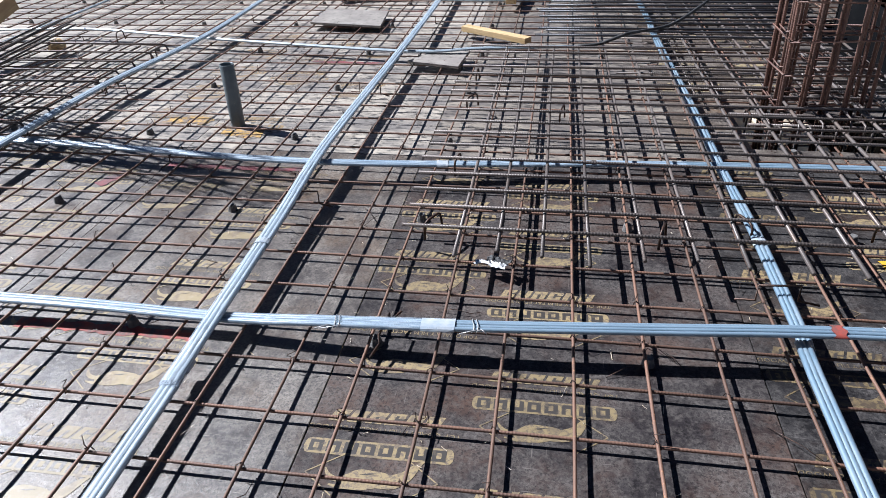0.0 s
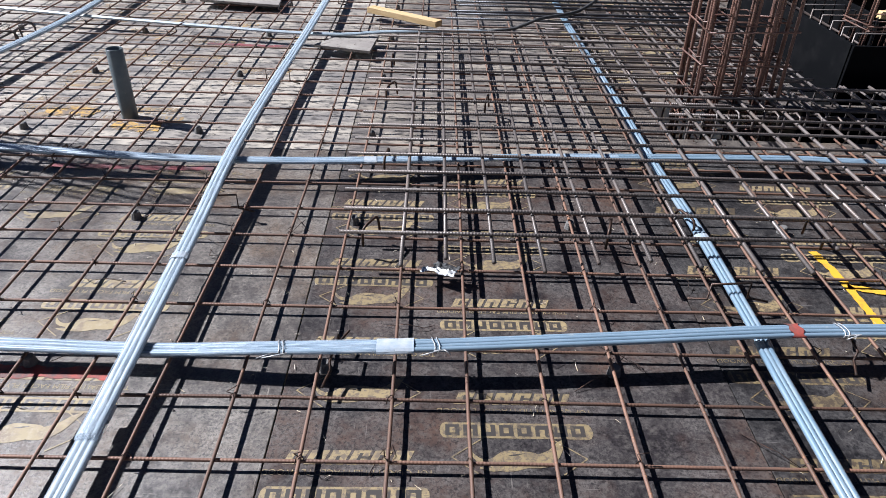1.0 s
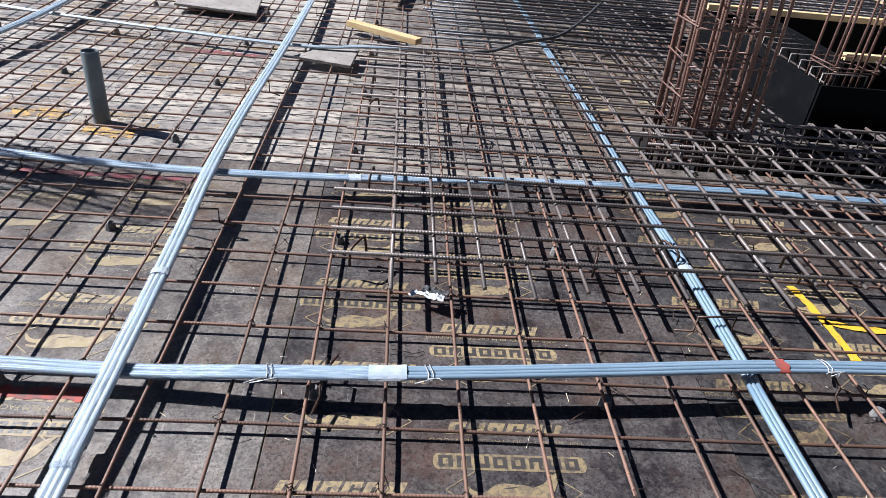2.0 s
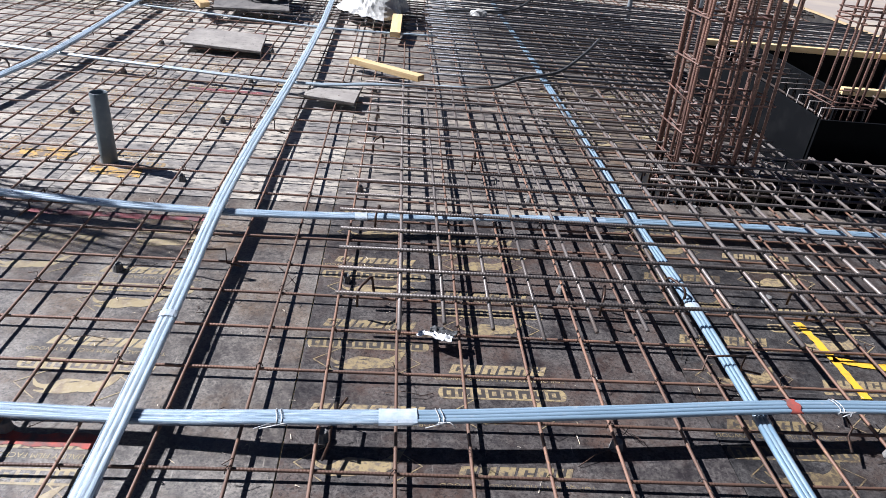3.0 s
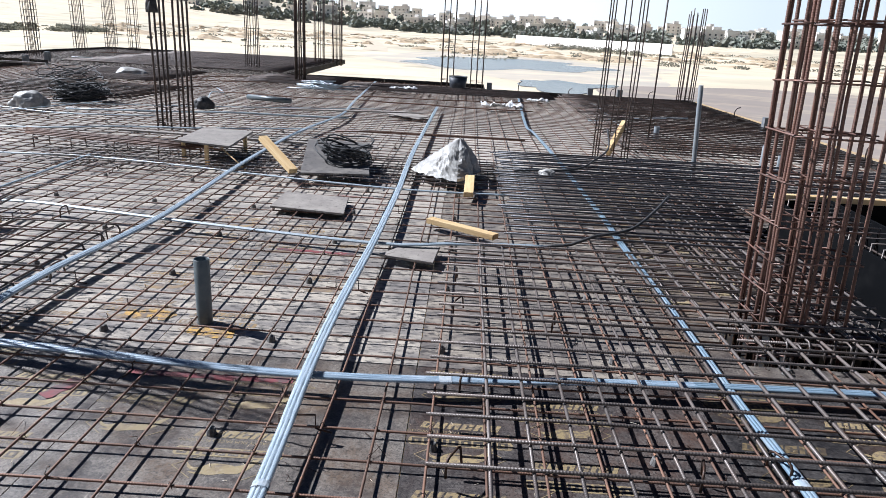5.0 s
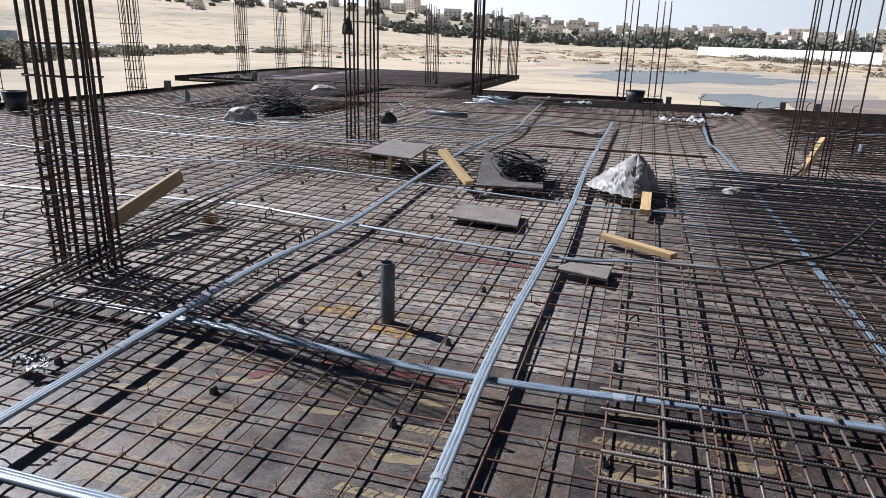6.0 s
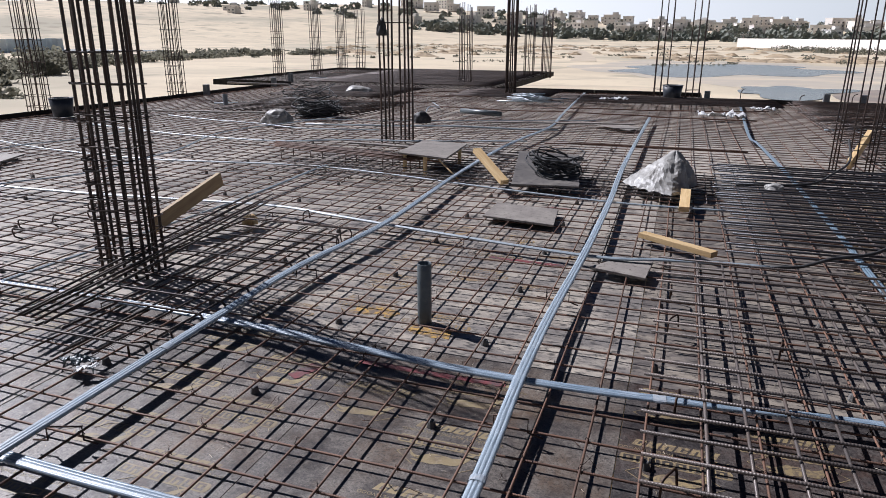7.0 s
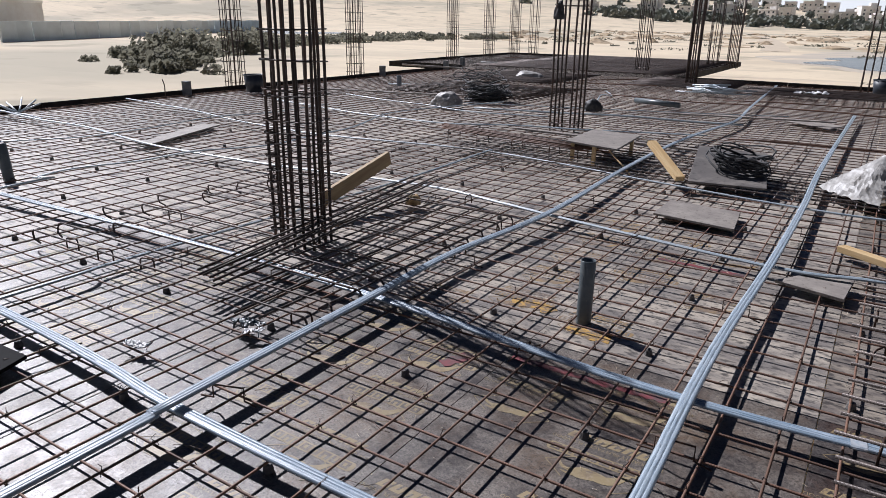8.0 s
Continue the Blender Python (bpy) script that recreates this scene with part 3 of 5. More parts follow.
# ---- conduits ----
def conduit_run(pts, n, label, r=0.0072, tapes=(), wires=(), seed=0, mat="pvc", film=None):
    """A taped bundle of plastic conduits following points."""
    rng = random.Random(seed)
    run = thing("conduit_bundle", label, "conduit", group="conduit runs")
    mid = smooth_path(pts, 0.1)
    lay = {1: [(0, 0)], 2: [(-.5, 0), (.5, 0)], 3: [(-1, 0), (0, .06), (1, 0)], 4: [(-1.5, 0), (-.5, .08), (.5, 0), (1.5, .06)]}[n]
    for ou, ow in lay:
        ph, f = rng.uniform(0, 6.28), rng.uniform(0.7, 1.6)
        P = []
        for i, p in enumerate(mid):
            t = (mid[min(i + 1, len(mid) - 1)] - mid[max(i - 1, 0)]).normalized()
            side = Vector((t.y, -t.x, 0)).normalized()
            s = i * 0.1
            P.append(p + side * (ou * 1.66 * r + 0.001 * math.sin(f * s + ph)) + Vector((0, 0, ow * 1.5 * r + 0.001 * math.sin(1.3 * f * s + ph))))
        tube("conduit", P, r, M[mat], run, 8)
    width = max(abs(o[0]) for o in lay) * 1.66 * r + r
    if film:                                 # crumpled clear film wrapped round the bundle
        sleeve = smooth_path(pts, 0.025)
        sleeve = sleeve[int(film[0] * len(sleeve)):int(film[1] * len(sleeve))]
        V, F, around = [], [], 18
        for i, p in enumerate(sleeve):
            t = (sleeve[min(i + 1, len(sleeve) - 1)] - sleeve[max(i - 1, 0)]).normalized()
            side = Vector((t.y, -t.x, 0)).normalized()
            pull = noise.noise(Vector((i * 0.045, seed, 0)))
            for b in range(around):
                g = 2 * math.pi * b / around
                crease = 0.0016 * noise.noise(Vector((i * 0.09 + b * 0.5, b * 0.8, seed + 3))) + 0.0012 * abs(noise.noise(Vector((i * 0.3, b * 0.7, seed))))
                c, sn = math.cos(g), math.sin(g)
                V.append(p + side * (width + 0.0012 + crease) * math.copysign(abs(c) ** 0.75, c) * (1 + 0.04 * pull) + Vector((0, 0, (r * 1.1 + 0.0012 + crease) * math.copysign(abs(sn) ** 0.75, sn) + 0.0003)))
        for i in range(len(sleeve) - 1):
            for b in range(around):
                c = (b + 1) % around
                F.append((i * around + b, i * around + c, (i + 1) * around + c, (i + 1) * around + b))
        put("wrapping_film", mesh_from("wrapping_film", V, F, (M["wrap"],)), run, "crumpled clear plastic film wrapped round the conduits")
    for k, (frac, length, *paint_key) in enumerate(tapes):
        i = min(int(frac * (len(mid) - 1)), len(mid) - 3)
        p, t = mid[i], (mid[i + 1] - mid[i]).normalized()
        side = Vector((t.y, -t.x, 0)).normalized()
        up = Vector((0, 0, 1))
        V, F = [], []
        segs, around = 5, 14
        tall = r * 1.2 + 0.002
        turn = math.pi if paint_key else 2 * math.pi * (around - 1) / around
        for a in range(segs + 1):
            for b in range(around):
                g = turn * b / (around - 1)
                q = p + t * length * ((a / segs - 0.5) * (1 + 0.25 * math.sin(5 * g + k)) if paint_key else a / segs - 0.5)
                rr = 1 + 0.025 * math.sin(3 * g + a) + 0.012 * rng.uniform(-1, 1)
                V.append(q + side * math.cos(g) * (width + 0.004) * rr + up * math.sin(g) * (tall + 0.001) * rr)
        for a in range(segs):
            for b in range(around - 1 if paint_key else around):
                F.append((a * around + b, a * around + (b + 1) % around, (a + 1) * around + (b + 1) % around, (a + 1) * around + b))
        if paint_key:
            put("paint_band", mesh_from("paint_band", V, F, (M[paint_key[0]],)), run, "red paint blot on the conduits")
        else:
            put("tape_wrap", mesh_from("tape_wrap", V, F, (M["tape"],), smooth=False), run, "crumpled pale tape wrapped round the conduits")
    for frac in wires:
        i = min(int(frac * (len(mid) - 1)), len(mid) - 3)
        p, t = mid[i], (mid[i + 1] - mid[i]).normalized()
        side = Vector((t.y, -t.x, 0)).normalized()
        for k in range(2):
            loop = [p + t * (0.012 * k + 0.004 * math.sin(2 * a)) + side * math.cos(a) * (width + 0.003) + Vector((0, 0, math.sin(a) * (r * 1.25 + 0.003) + r * 0.1)) for a in [6.6 * j / 16 for j in range(17)]]
            loop += [loop[-1] + side * 0.02 + t * rng.uniform(-.02, .02) + Vector((0, 0, 0.02)), loop[-1] + side * 0.03 + t * rng.uniform(-.05, .05) + Vector((0, 0, 0.012))]
            tube("binding_wire", loop, 0.0016, M["pale_wire"], run, 5, "pale wire twisted round the conduits")
    return run


def chair(x, y, turn, w=0.12, h=0.07):
    """A bent-bar stool that holds bars or conduits off the mesh."""
    c = thing("bar_chair", "small bent rusty bar chair standing on the mesh", "bar chair", group="bar chairs", at=(x, y, 0.045), turn=turn)
    f = 0.06
    pts = [(-w / 2 - f, 0.01, 0), (-w / 2, 0, 0.004), (-w / 2, 0, h), (w / 2, 0, h), (w / 2, 0, 0.004), (w / 2 + f, -0.02, 0)]
    tube("bent_bar", pts, 0.004, M["wire"], c, 5)
    return c


# ---- build: structure ----
floor = build_deck()


def edge_form(a, b, h=0.16, z=-0.05):
    a, b = Vector((*a, 0)), Vector((*b, 0))
    L = (b - a).length
    e = thing("edge_form", "black slab edge formwork boards standing along the deck", "formwork", kind="structure", group="slab edge forms")
    e.location = (a + b) / 2
    e.rotation_euler = (0, 0, math.atan2((b - a).y, (b - a).x))
    n = max(1, int(L / 2.44))
    for k in range(n):
        part("board", box_bm(L / n - 0.006, 0.02, h + 0.008 * math.sin(k * 2.1), Matrix.Translation((-L / 2 + (k + 0.5) * L / n, 0.004 * math.sin(k * 1.7), z + h / 2)), 0.002), M["edge_form"], e)
    return e


OUT = [(-11.4, -4.0), (5.1, -4.0), (5.1, 17.2), (0.2, 17.2), (0.2, 18.7), (-5.0, 18.7), (-5.0, 27.3), (-14.2, 27.3), (-14.2, 18.7), (-11.42, 18.7)]
for p, q in zip(OUT, OUT[1:] + OUT[:1]):
    edge_form(p, q)

for k in range(5):
    cap = thing("timber_strip", "pale worn timber strip nailed along the slab edge", "timber", group="edge strips", at=(5.1, 7.3 + 2.1 * k, 0.122 + 0.004 * (k % 2)))
    part("lath", box_bm(0.05, 2.0, 0.018, Matrix(), 0.003), M["old_timber"], cap)

# the floor opening: an outer and an inner ring of boards, timber rims, stirrups between
x0, x1, y0, y1 = PIT
rim_board = {}
box = thing("opening_form", "black plywood box form with timber rims round a floor opening", "formwork", kind="structure")
for nm, sx, sy, px, py, top in (("outer_board", x1 - x0, 0.02, (x0 + x1) / 2, y0, 0.26), ("outer_board", 0.02, y1 - y0 - 0.044, x0 + 0.01, (y0 + y1) / 2, 0.26),
                                ("inner_board", x1 - x0 - 0.4, 0.02, (x0 + x1) / 2 + 0.2, y0 + 0.5, 0.3), ("inner_board", 0.02, y1 - y0 - 0.56, x0 + 0.4, (y0 + y1) / 2 + 0.25, 0.3),
                                ("outer_board", x1 - x0, 0.02, (x0 + x1) / 2, y1, 0.27), ("outer_board", 0.02, y1 - y0 - 0.044, x1 - 0.01, (y0 + y1) / 2, 0.27)):
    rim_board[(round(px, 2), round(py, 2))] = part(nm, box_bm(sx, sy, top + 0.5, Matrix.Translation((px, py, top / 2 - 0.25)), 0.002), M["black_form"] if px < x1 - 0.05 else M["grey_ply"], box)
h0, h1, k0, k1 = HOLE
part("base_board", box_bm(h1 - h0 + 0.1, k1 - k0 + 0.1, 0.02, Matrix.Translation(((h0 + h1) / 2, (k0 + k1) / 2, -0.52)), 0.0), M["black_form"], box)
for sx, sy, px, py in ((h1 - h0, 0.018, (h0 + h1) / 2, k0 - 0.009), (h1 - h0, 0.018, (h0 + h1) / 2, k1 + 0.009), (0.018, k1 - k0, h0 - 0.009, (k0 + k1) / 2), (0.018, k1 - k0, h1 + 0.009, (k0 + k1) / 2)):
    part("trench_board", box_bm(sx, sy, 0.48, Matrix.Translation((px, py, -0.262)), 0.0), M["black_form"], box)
for px, py, sx, sy, z in (((x0 + x1) / 2 + 0.2, y0 + 0.5, x1 - x0 - 0.4, 0.045, 0.31), ((x0 + x1) / 2, y1, x1 - x0, 0.06, 0.29), (x1 - 0.01, (y0 + y1) / 2, 0.05, y1 - y0 - 0.1, 0.29)):
    part("timber_rim", box_bm(sx, sy, 0.045, Matrix.Translation((px, py, z)), 0.003), M["timber"], rim_board.get((round(px, 2), round(py, 2)), box), "yellow sawn timber rim")
for k in range(13):
    yy = y0 + 0.1 + k * 0.13
    tube("stirrup", [(x0 + 0.05, yy, 0.0), (x0 + 0.05, yy, 0.3), (x0 + 0.33, yy + 0.01, 0.3), (x0 + 0.33, yy, 0.0)], 0.006, M["steel_y"], box, 6)
for k in range(6):
    xx = x0 + 0.55 + k * 0.17
    tube("stirrup", [(xx, y0 + 0.06, -0.1), (xx, y0 + 0.06, 0.3), (xx + 0.02, y0 + 0.42, 0.31), (xx + 0.05, y0 + 0.42, 0.26)], 0.006, M["steel_y"], box, 6)
for k in range(4):
    tube("beam_bar", [(x0 + 0.08 + k * 0.08, y0 + 0.02, 0.14), (x0 + 0.08 + k * 0.08, y1 - 0.05, 0.14)], 0.008, M["cage"], box, 7)

# trench boards share that lowered black, so part of the shade is colour
beam = thing("beam_trench", "dark boarded beam trench along the column line", "formwork", kind="structure")
a0, a1, b0, b1 = TRENCH
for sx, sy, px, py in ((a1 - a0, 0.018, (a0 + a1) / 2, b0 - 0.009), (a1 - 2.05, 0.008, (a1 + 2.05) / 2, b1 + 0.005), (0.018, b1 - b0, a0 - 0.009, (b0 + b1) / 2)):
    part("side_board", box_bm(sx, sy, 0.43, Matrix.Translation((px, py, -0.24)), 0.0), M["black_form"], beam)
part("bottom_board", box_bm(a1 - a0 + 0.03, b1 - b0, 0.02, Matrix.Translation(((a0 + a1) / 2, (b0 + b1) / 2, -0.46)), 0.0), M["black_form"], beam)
for k in range(4):
    tube("beam_bar", [(a0 + 0.05, b0 + 0.08 + 0.095 * k, -0.36), (a1 - 0.05, b0 + 0.08 + 0.095 * k, -0.36)], 0.009, M["rust_x"], beam, 6)
rng = random.Random(21)
for k, yy in enumerate((3.45, 3.52, 3.6, 3.69, 3.77, 3.85)):
    z = 0.06 + 0.022 * (k % 3)
    tube("beam_bar", wobble((a0 - 0.2 + rng.uniform(-0.1, 0.25), yy, z), (a1 - 0.02, yy + rng.uniform(-0.02, 0.02), z), 0.5, 0.003, rng, 0.002), 0.008, M["steel"], beam, 7)
for k in range(34):
    xx = a0 + 0.08 + k * 0.11 + rng.uniform(-0.015, 0.015)
    h = 0.12 + rng.uniform(-0.02, 0.02)
    tube("stirrup", [(xx, b0 + 0.06, -0.38), (xx, b0 + 0.05, h - 0.02), (xx, b0 + 0.07, h), (xx + 0.01, b1 - 0.06, h), (xx, b1 - 0.04, h - 0.02), (xx, b1 - 0.05, -0.38)], 0.0055, M["steel_y"], beam, 5)
    tube("hook", [(xx + 0.03, b0 + 0.1, h - 0.03), (xx + 0.03, b0 + 0.02, h + 0.006), (xx + 0.032, b0 - 0.02, h), (xx + 0.03, b0 - 0.03, h - 0.04)], 0.0055, M["steel_y"], beam, 5)

# ---- land ----
GROUND_Z = -4.6


def sand_material():
    m = material("sandy_flats", (0.66, 0.555, 0.395), 0.95, color2=(0.54, 0.45, 0.32), scale=0.05, mix=(0.42, 0.66), color3=(0.47, 0.39, 0.28), scale3=0.14, mix3=(0.56, 0.72), stretch=(0.35, 1.1, 1))
    n, l = m.node_tree.nodes, m.node_tree.links
    b = n["Principled BSDF"]
    prev = b.inputs["Base Color"].links[0].from_socket
    geo = n.new("ShaderNodeNewGeometry")
    for scale, lim, col, most in ((0.009, (0.5, 0.6), (0.36, 0.325, 0.24), 0.8), (0.9, (0.58, 0.72), (0.44, 0.36, 0.25), 0.5), (0.06, (0.58, 0.66), (0.28, 0.25, 0.18), 0.65)):
        t, r, x = n.new("ShaderNodeTexNoise"), n.new("ShaderNodeMapRange"), n.new("ShaderNodeMix")
        t.inputs["Scale"].default_value, t.inputs["Detail"].default_value = scale, 8
        r.inputs["From Min"].default_value, r.inputs["From Max"].default_value, r.inputs["To Max"].default_value = *lim, most
        x.data_type = "RGBA"
        l.new(geo.outputs["Position"], t.inputs["Vector"])
        l.new(t.outputs["Fac"], r.inputs["Value"])
        l.new(r.outputs["Result"], x.inputs["Factor"])
        l.new(prev, x.inputs["A"])
        x.inputs["B"].default_value = (*col, 1)
        prev = x.outputs["Result"]
    l.new(prev, b.inputs["Base Color"])
    return m


M["sand"] = sand_material()
M["mud"] = material("wet_mud_flat", (0.5, 0.435, 0.345), 0.75, color2=(0.4, 0.36, 0.3), scale=0.05, mix=(0.4, 0.65), color3=(0.62, 0.52, 0.38), scale3=0.12, mix3=(0.5, 0.62), stretch=(0.35, 1, 1))
M["damp"] = material("damp_brown_ground", (0.27, 0.225, 0.19), 0.85, color2=(0.22, 0.185, 0.16), scale=0.09, mix=(0.4, 0.65), color3=(0.36, 0.295, 0.22), scale3=0.2, mix3=(0.5, 0.66), stretch=(0.4, 1, 1))
M["water"] = material("shallow_water", (0.17, 0.2, 0.2), 0.25, spec=0.5, color2=(0.22, 0.24, 0.23), scale=0.05, bump=0.05, bump_scale=1.5)
M["foliage"] = material("pale_olive_foliage", (0.19, 0.185, 0.14), 0.9, color2=(0.25, 0.235, 0.18), scale=0.3, mix=(0.4, 0.65))
fol = M["foliage"].node_tree
tr = fol.nodes.new("ShaderNodeBsdfTranslucent")
tr.inputs["Color"].default_value = (0.2, 0.195, 0.15, 1)
mixs = fol.nodes.new("ShaderNodeMixShader")
mixs.inputs[0].default_value = 0.5
fol.links.new(fol.nodes["Principled BSDF"].outputs[0], mixs.inputs[1])
fol.links.new(tr.outputs[0], mixs.inputs[2])
fol.links.new(mixs.outputs[0], fol.nodes["Material Output"].inputs["Surface"])
# crown colour is paled and greyed to stand in for haze over the distant woods
M["far_foliage"] = material("haze_paled_tree_crowns", (0.2, 0.215, 0.18), 0.95, color2=(0.27, 0.27, 0.225), scale=0.05, mix=(0.4, 0.65), spec=0.1)
M["plaster"] = material("pale_plaster", (0.82, 0.79, 0.74), 0.85, color2=(0.72, 0.66, 0.6), scale=0.2, rand=0.15)
# pale blue-grey of the far left wall has the haze painted into it
M["hazed_wall"] = material("haze_paled_wall", (0.74, 0.79, 0.8), 0.7, color2=(0.64, 0.68, 0.68), scale=0.15, rand=0.12)
M["glass_dark"] = material("dark_window", (0.05, 0.06, 0.07), 0.2, color2=(0.08, 0.085, 0.09), scale=0.5)
M["track"] = material("sand_track", (0.55, 0.46, 0.34), 0.95, color2=(0.47, 0.39, 0.29), scale=0.1)


def build_ground():
    n = 90
    t = np.linspace(-1, 1, n)
    ax = np.sign(t) * (np.abs(t) ** 2.6) * 3600
    ay = np.sign(t) * (np.abs(t) ** 2.6) * 3600 + 10
    V, F = [], []
    for y in ay:
        for x in ax:
            d = math.hypot(x, y)
            z = GROUND_Z
            if d > 560 and y > 0:
                z += min(1.0, (d - 560) / 340) * 13.0
            if d > 540:
                z += min(1.0, (d - 540) / 200) * (1.5 + 1.5 * noise.noise((x * 0.006, y * 0.006, 0.3)))
            left = max(0.0, min(1.0, (-x - 40) / 260))
            if d > 480:
                z += left * min(1, (d - 480) / 420) * (26.0 + 9.0 * noise.noise((x * 0.005, y * 0.005, 2.0)))
            V.append((x, y, z))
    for j in range(n - 1):
        for i in range(n - 1):
            a = j * n + i
            F.append((a, a + 1, a + n + 1, a + n))
    tagged(put("ground", mesh_from("ground", V, F, (M["sand"],))), "pale sandy flats with dark scrub patches and wet ground", "ground", kind="structure")


def patch(name, label, cat, mat, cx, cy, rx, ry, z, turn=0.0, seed=1.0, wob=0.25):
    n = 72
    V = [(0, 0, 0)]
    for i in range(n):
        a = 2 * math.pi * i / n
        k = 1 + wob * noise.noise((math.cos(a) * 1.6 + seed, math.sin(a) * 1.6, seed)) * 2
        V.append((rx * k * math.cos(a), ry * k * math.sin(a), 0))
    F = [(0, 1 + i, 1 + (i + 1) % n) for i in range(n)]
    ob = put(name, mesh_from(name, V, F, (mat,)))
    ob.location, ob.rotation_euler = (cx, cy, z), (0, 0, radians(turn))
    return tagged(ob, label, cat, kind="structure")


build_ground()
patch("mud_flat", "damp sand round the pond", "mud", M["mud"], 9, 139, 31, 40, GROUND_Z + 0.02, 10, 5.0, 0.3)
patch("water", "shallow blue-grey pond on the sand flats", "water", M["water"], 6, 143, 19, 26, GROUND_Z + 0.05, -20, 2.0, 0.3)
patch("mud_flat", "brown damp ground beside the building", "mud", M["damp"], 44, 62, 36, 40, GROUND_Z + 0.035, -25, 4.0, 0.2)
patch("water", "small shallow puddle on the sand flats", "water", M["water"], 11.5, 87, 6, 9.5, GROUND_Z + 0.07, -15, 3.0, 0.35)
patch("water", "pale shallow lagoon far out on the flats", "water", M["water"], -225, 185, 60, 24, GROUND_Z + 0.05, 35, 7.0)
V, F = [], []
for i in range(21):
    k = i / 20
    x, y = -23.5 - 62 * k ** 1.15, 172 + 330 * k
    for sgn in (-1, 1):
        V.append((x + sgn * 3.2, y, GROUND_Z + 0.06))
F = [(2 * i, 2 * i + 1, 2 * i + 3, 2 * i + 2) for i in range(20)]
tagged(put("road", mesh_from("road", V, F, (M["track"],))), "pale sand track leading towards the town", "road", kind="structure")


def clump_cloud(name, label, cat, mat, centres, seed, leaf):
    """Scrub or woods far off: many small leaf faces gathered in uneven crowns."""
    rng = random.Random(seed)
    V, F = [], []
    for cx, cy, cz, r, h, n in centres:
        for _ in range(n):
            a, b, q = rng.uniform(0, 6.283), rng.uniform(0, 1), rng.random() ** 0.4
            x, y, z = cx + r * q * math.cos(a) * (1 - 0.4 * b), cy + r * q * math.sin(a) * (1 - 0.4 * b), cz + h * b * (0.6 + 0.4 * q)
            s = leaf * rng.uniform(0.5, 1.3)
            u = Vector((rng.uniform(-1, 1), rng.uniform(-1, 1), rng.uniform(-1, 1))).normalized()
            w = u.orthogonal().normalized() * s
            u = u * s
            p = Vector((x, y, z))
            k = len(V)
            V += [p - u - w * 0.6, p + u - w * 0.4, p + u * 0.7 + w, p - u * 0.8 + w * 0.7]
            F.append((k, k + 1, k + 2, k + 3))
    return tagged(put(name, mesh_from(name, V, F, (mat,), smooth=False)), label, cat, kind="stuff")


rng = random.Random(77)
bush = []
for cx, cy, cr, ch in ((-67, 48, 2.0, 1.4), (-71, 51, 2.6, 2.2), (-75, 55, 3.0, 3.2), (-80, 57, 3.6, 4.6), (-86, 58, 3.0, 2.6), (-84, 64, 3.8, 4.4), (-91, 72, 3.8, 4.2), (-93, 80, 4.4, 4.6), (-99, 87, 4.0, 4.2), (-106, 96, 5.0, 4.0), (-113, 104, 4.2, 3.4), (-95, 62, 2.4, 1.6)):
    for _ in range(5):
        bush.append((cx + rng.uniform(-0.5, 0.5) * cr, cy + rng.uniform(-0.5, 0.5) * cr, GROUND_Z, cr * rng.uniform(0.45, 0.8), ch * rng.uniform(0.6, 1.0), 200))
    for _ in range(4):
        bush.append((cx + rng.uniform(-5, 5), cy + rng.uniform(-5, 5), GROUND_Z, rng.uniform(0.6, 1.6), rng.uniform(0.3, 1.1), 60))
for k in range(70):
    t = k / 69
    bush.append((-110 - 26 * math.sin(2.2 * t) + 22 * t + rng.uniform(-6, 6), 98 + 105 * t + rng.uniform(-4, 4), GROUND_Z + 0.1, rng.uniform(1.5, 4.5), rng.uniform(0.8, 2.2), 200))
for k in range(130):
    bush.append((rng.uniform(-150, 20), rng.uniform(150, 420), GROUND_Z, rng.uniform(0.8, 4.5), rng.uniform(0.2, 0.6), 26))
for k in range(120):
    bush.append((rng.uniform(30, 190), rng.uniform(170, 400), GROUND_Z, rng.uniform(0.8, 4), rng.uniform(0.3, 1.0), 40))
for k in range(30):
    bush.append((36 + k * 0.9 + rng.uniform(-2, 2), 322 - k * 2.0, GROUND_Z, rng.uniform(2, 4), rng.uniform(1.2, 2.6), 90))
clump_cloud("scrub", "grey-olive scrub bushes on the sand flats", "scrub", M["foliage"], bush, 5, 0.26)


def land_z(x, y):
    d = math.hypot(x, y)
    left = max(0.0, min(1.0, (-x - 40) / 260))
    return GROUND_Z + (min(1.0, (d - 560) / 340) * 13.0 if d > 560 and y > 0 else 0) + (min(1.0, (d - 540) / 200) * 1.5 if d > 540 else 0) + (left * min(1, (d - 480) / 420) * 24.0 if d > 480 else 0)


def mounds(label, spots, seed, mat):
    """Low uneven heaps of earth out on the flats."""
    g = random.Random(seed)
    V, F, n = [], [], 11
    for cx, cy, r, h in spots:
        b = len(V)
        V.append((cx, cy, GROUND_Z + h))
        for ring, (f, z) in enumerate(((0.35, 0.8), (0.7, 0.4), (1.0, -0.05))):
            for i in range(n):
                q = 2 * math.pi * i / n
                k = r * f * g.uniform(0.75, 1.25)
                V.append((cx + 1.6 * k * math.cos(q), cy + k * math.sin(q), GROUND_Z + h * z * g.uniform(0.7, 1.2)))
        for i in range(n):
            j = (i + 1) % n
            F.append((b, b + 1 + i, b + 1 + j))
            for ring in (0, 1):
                c = b + 1 + ring * n
                F.append((c + i, c + n + i, c + n + j, c + j))
    return tagged(put("earth_heaps", mesh_from("earth_heaps", V, F, (mat,), smooth=False)), label, "earth", kind="stuff")


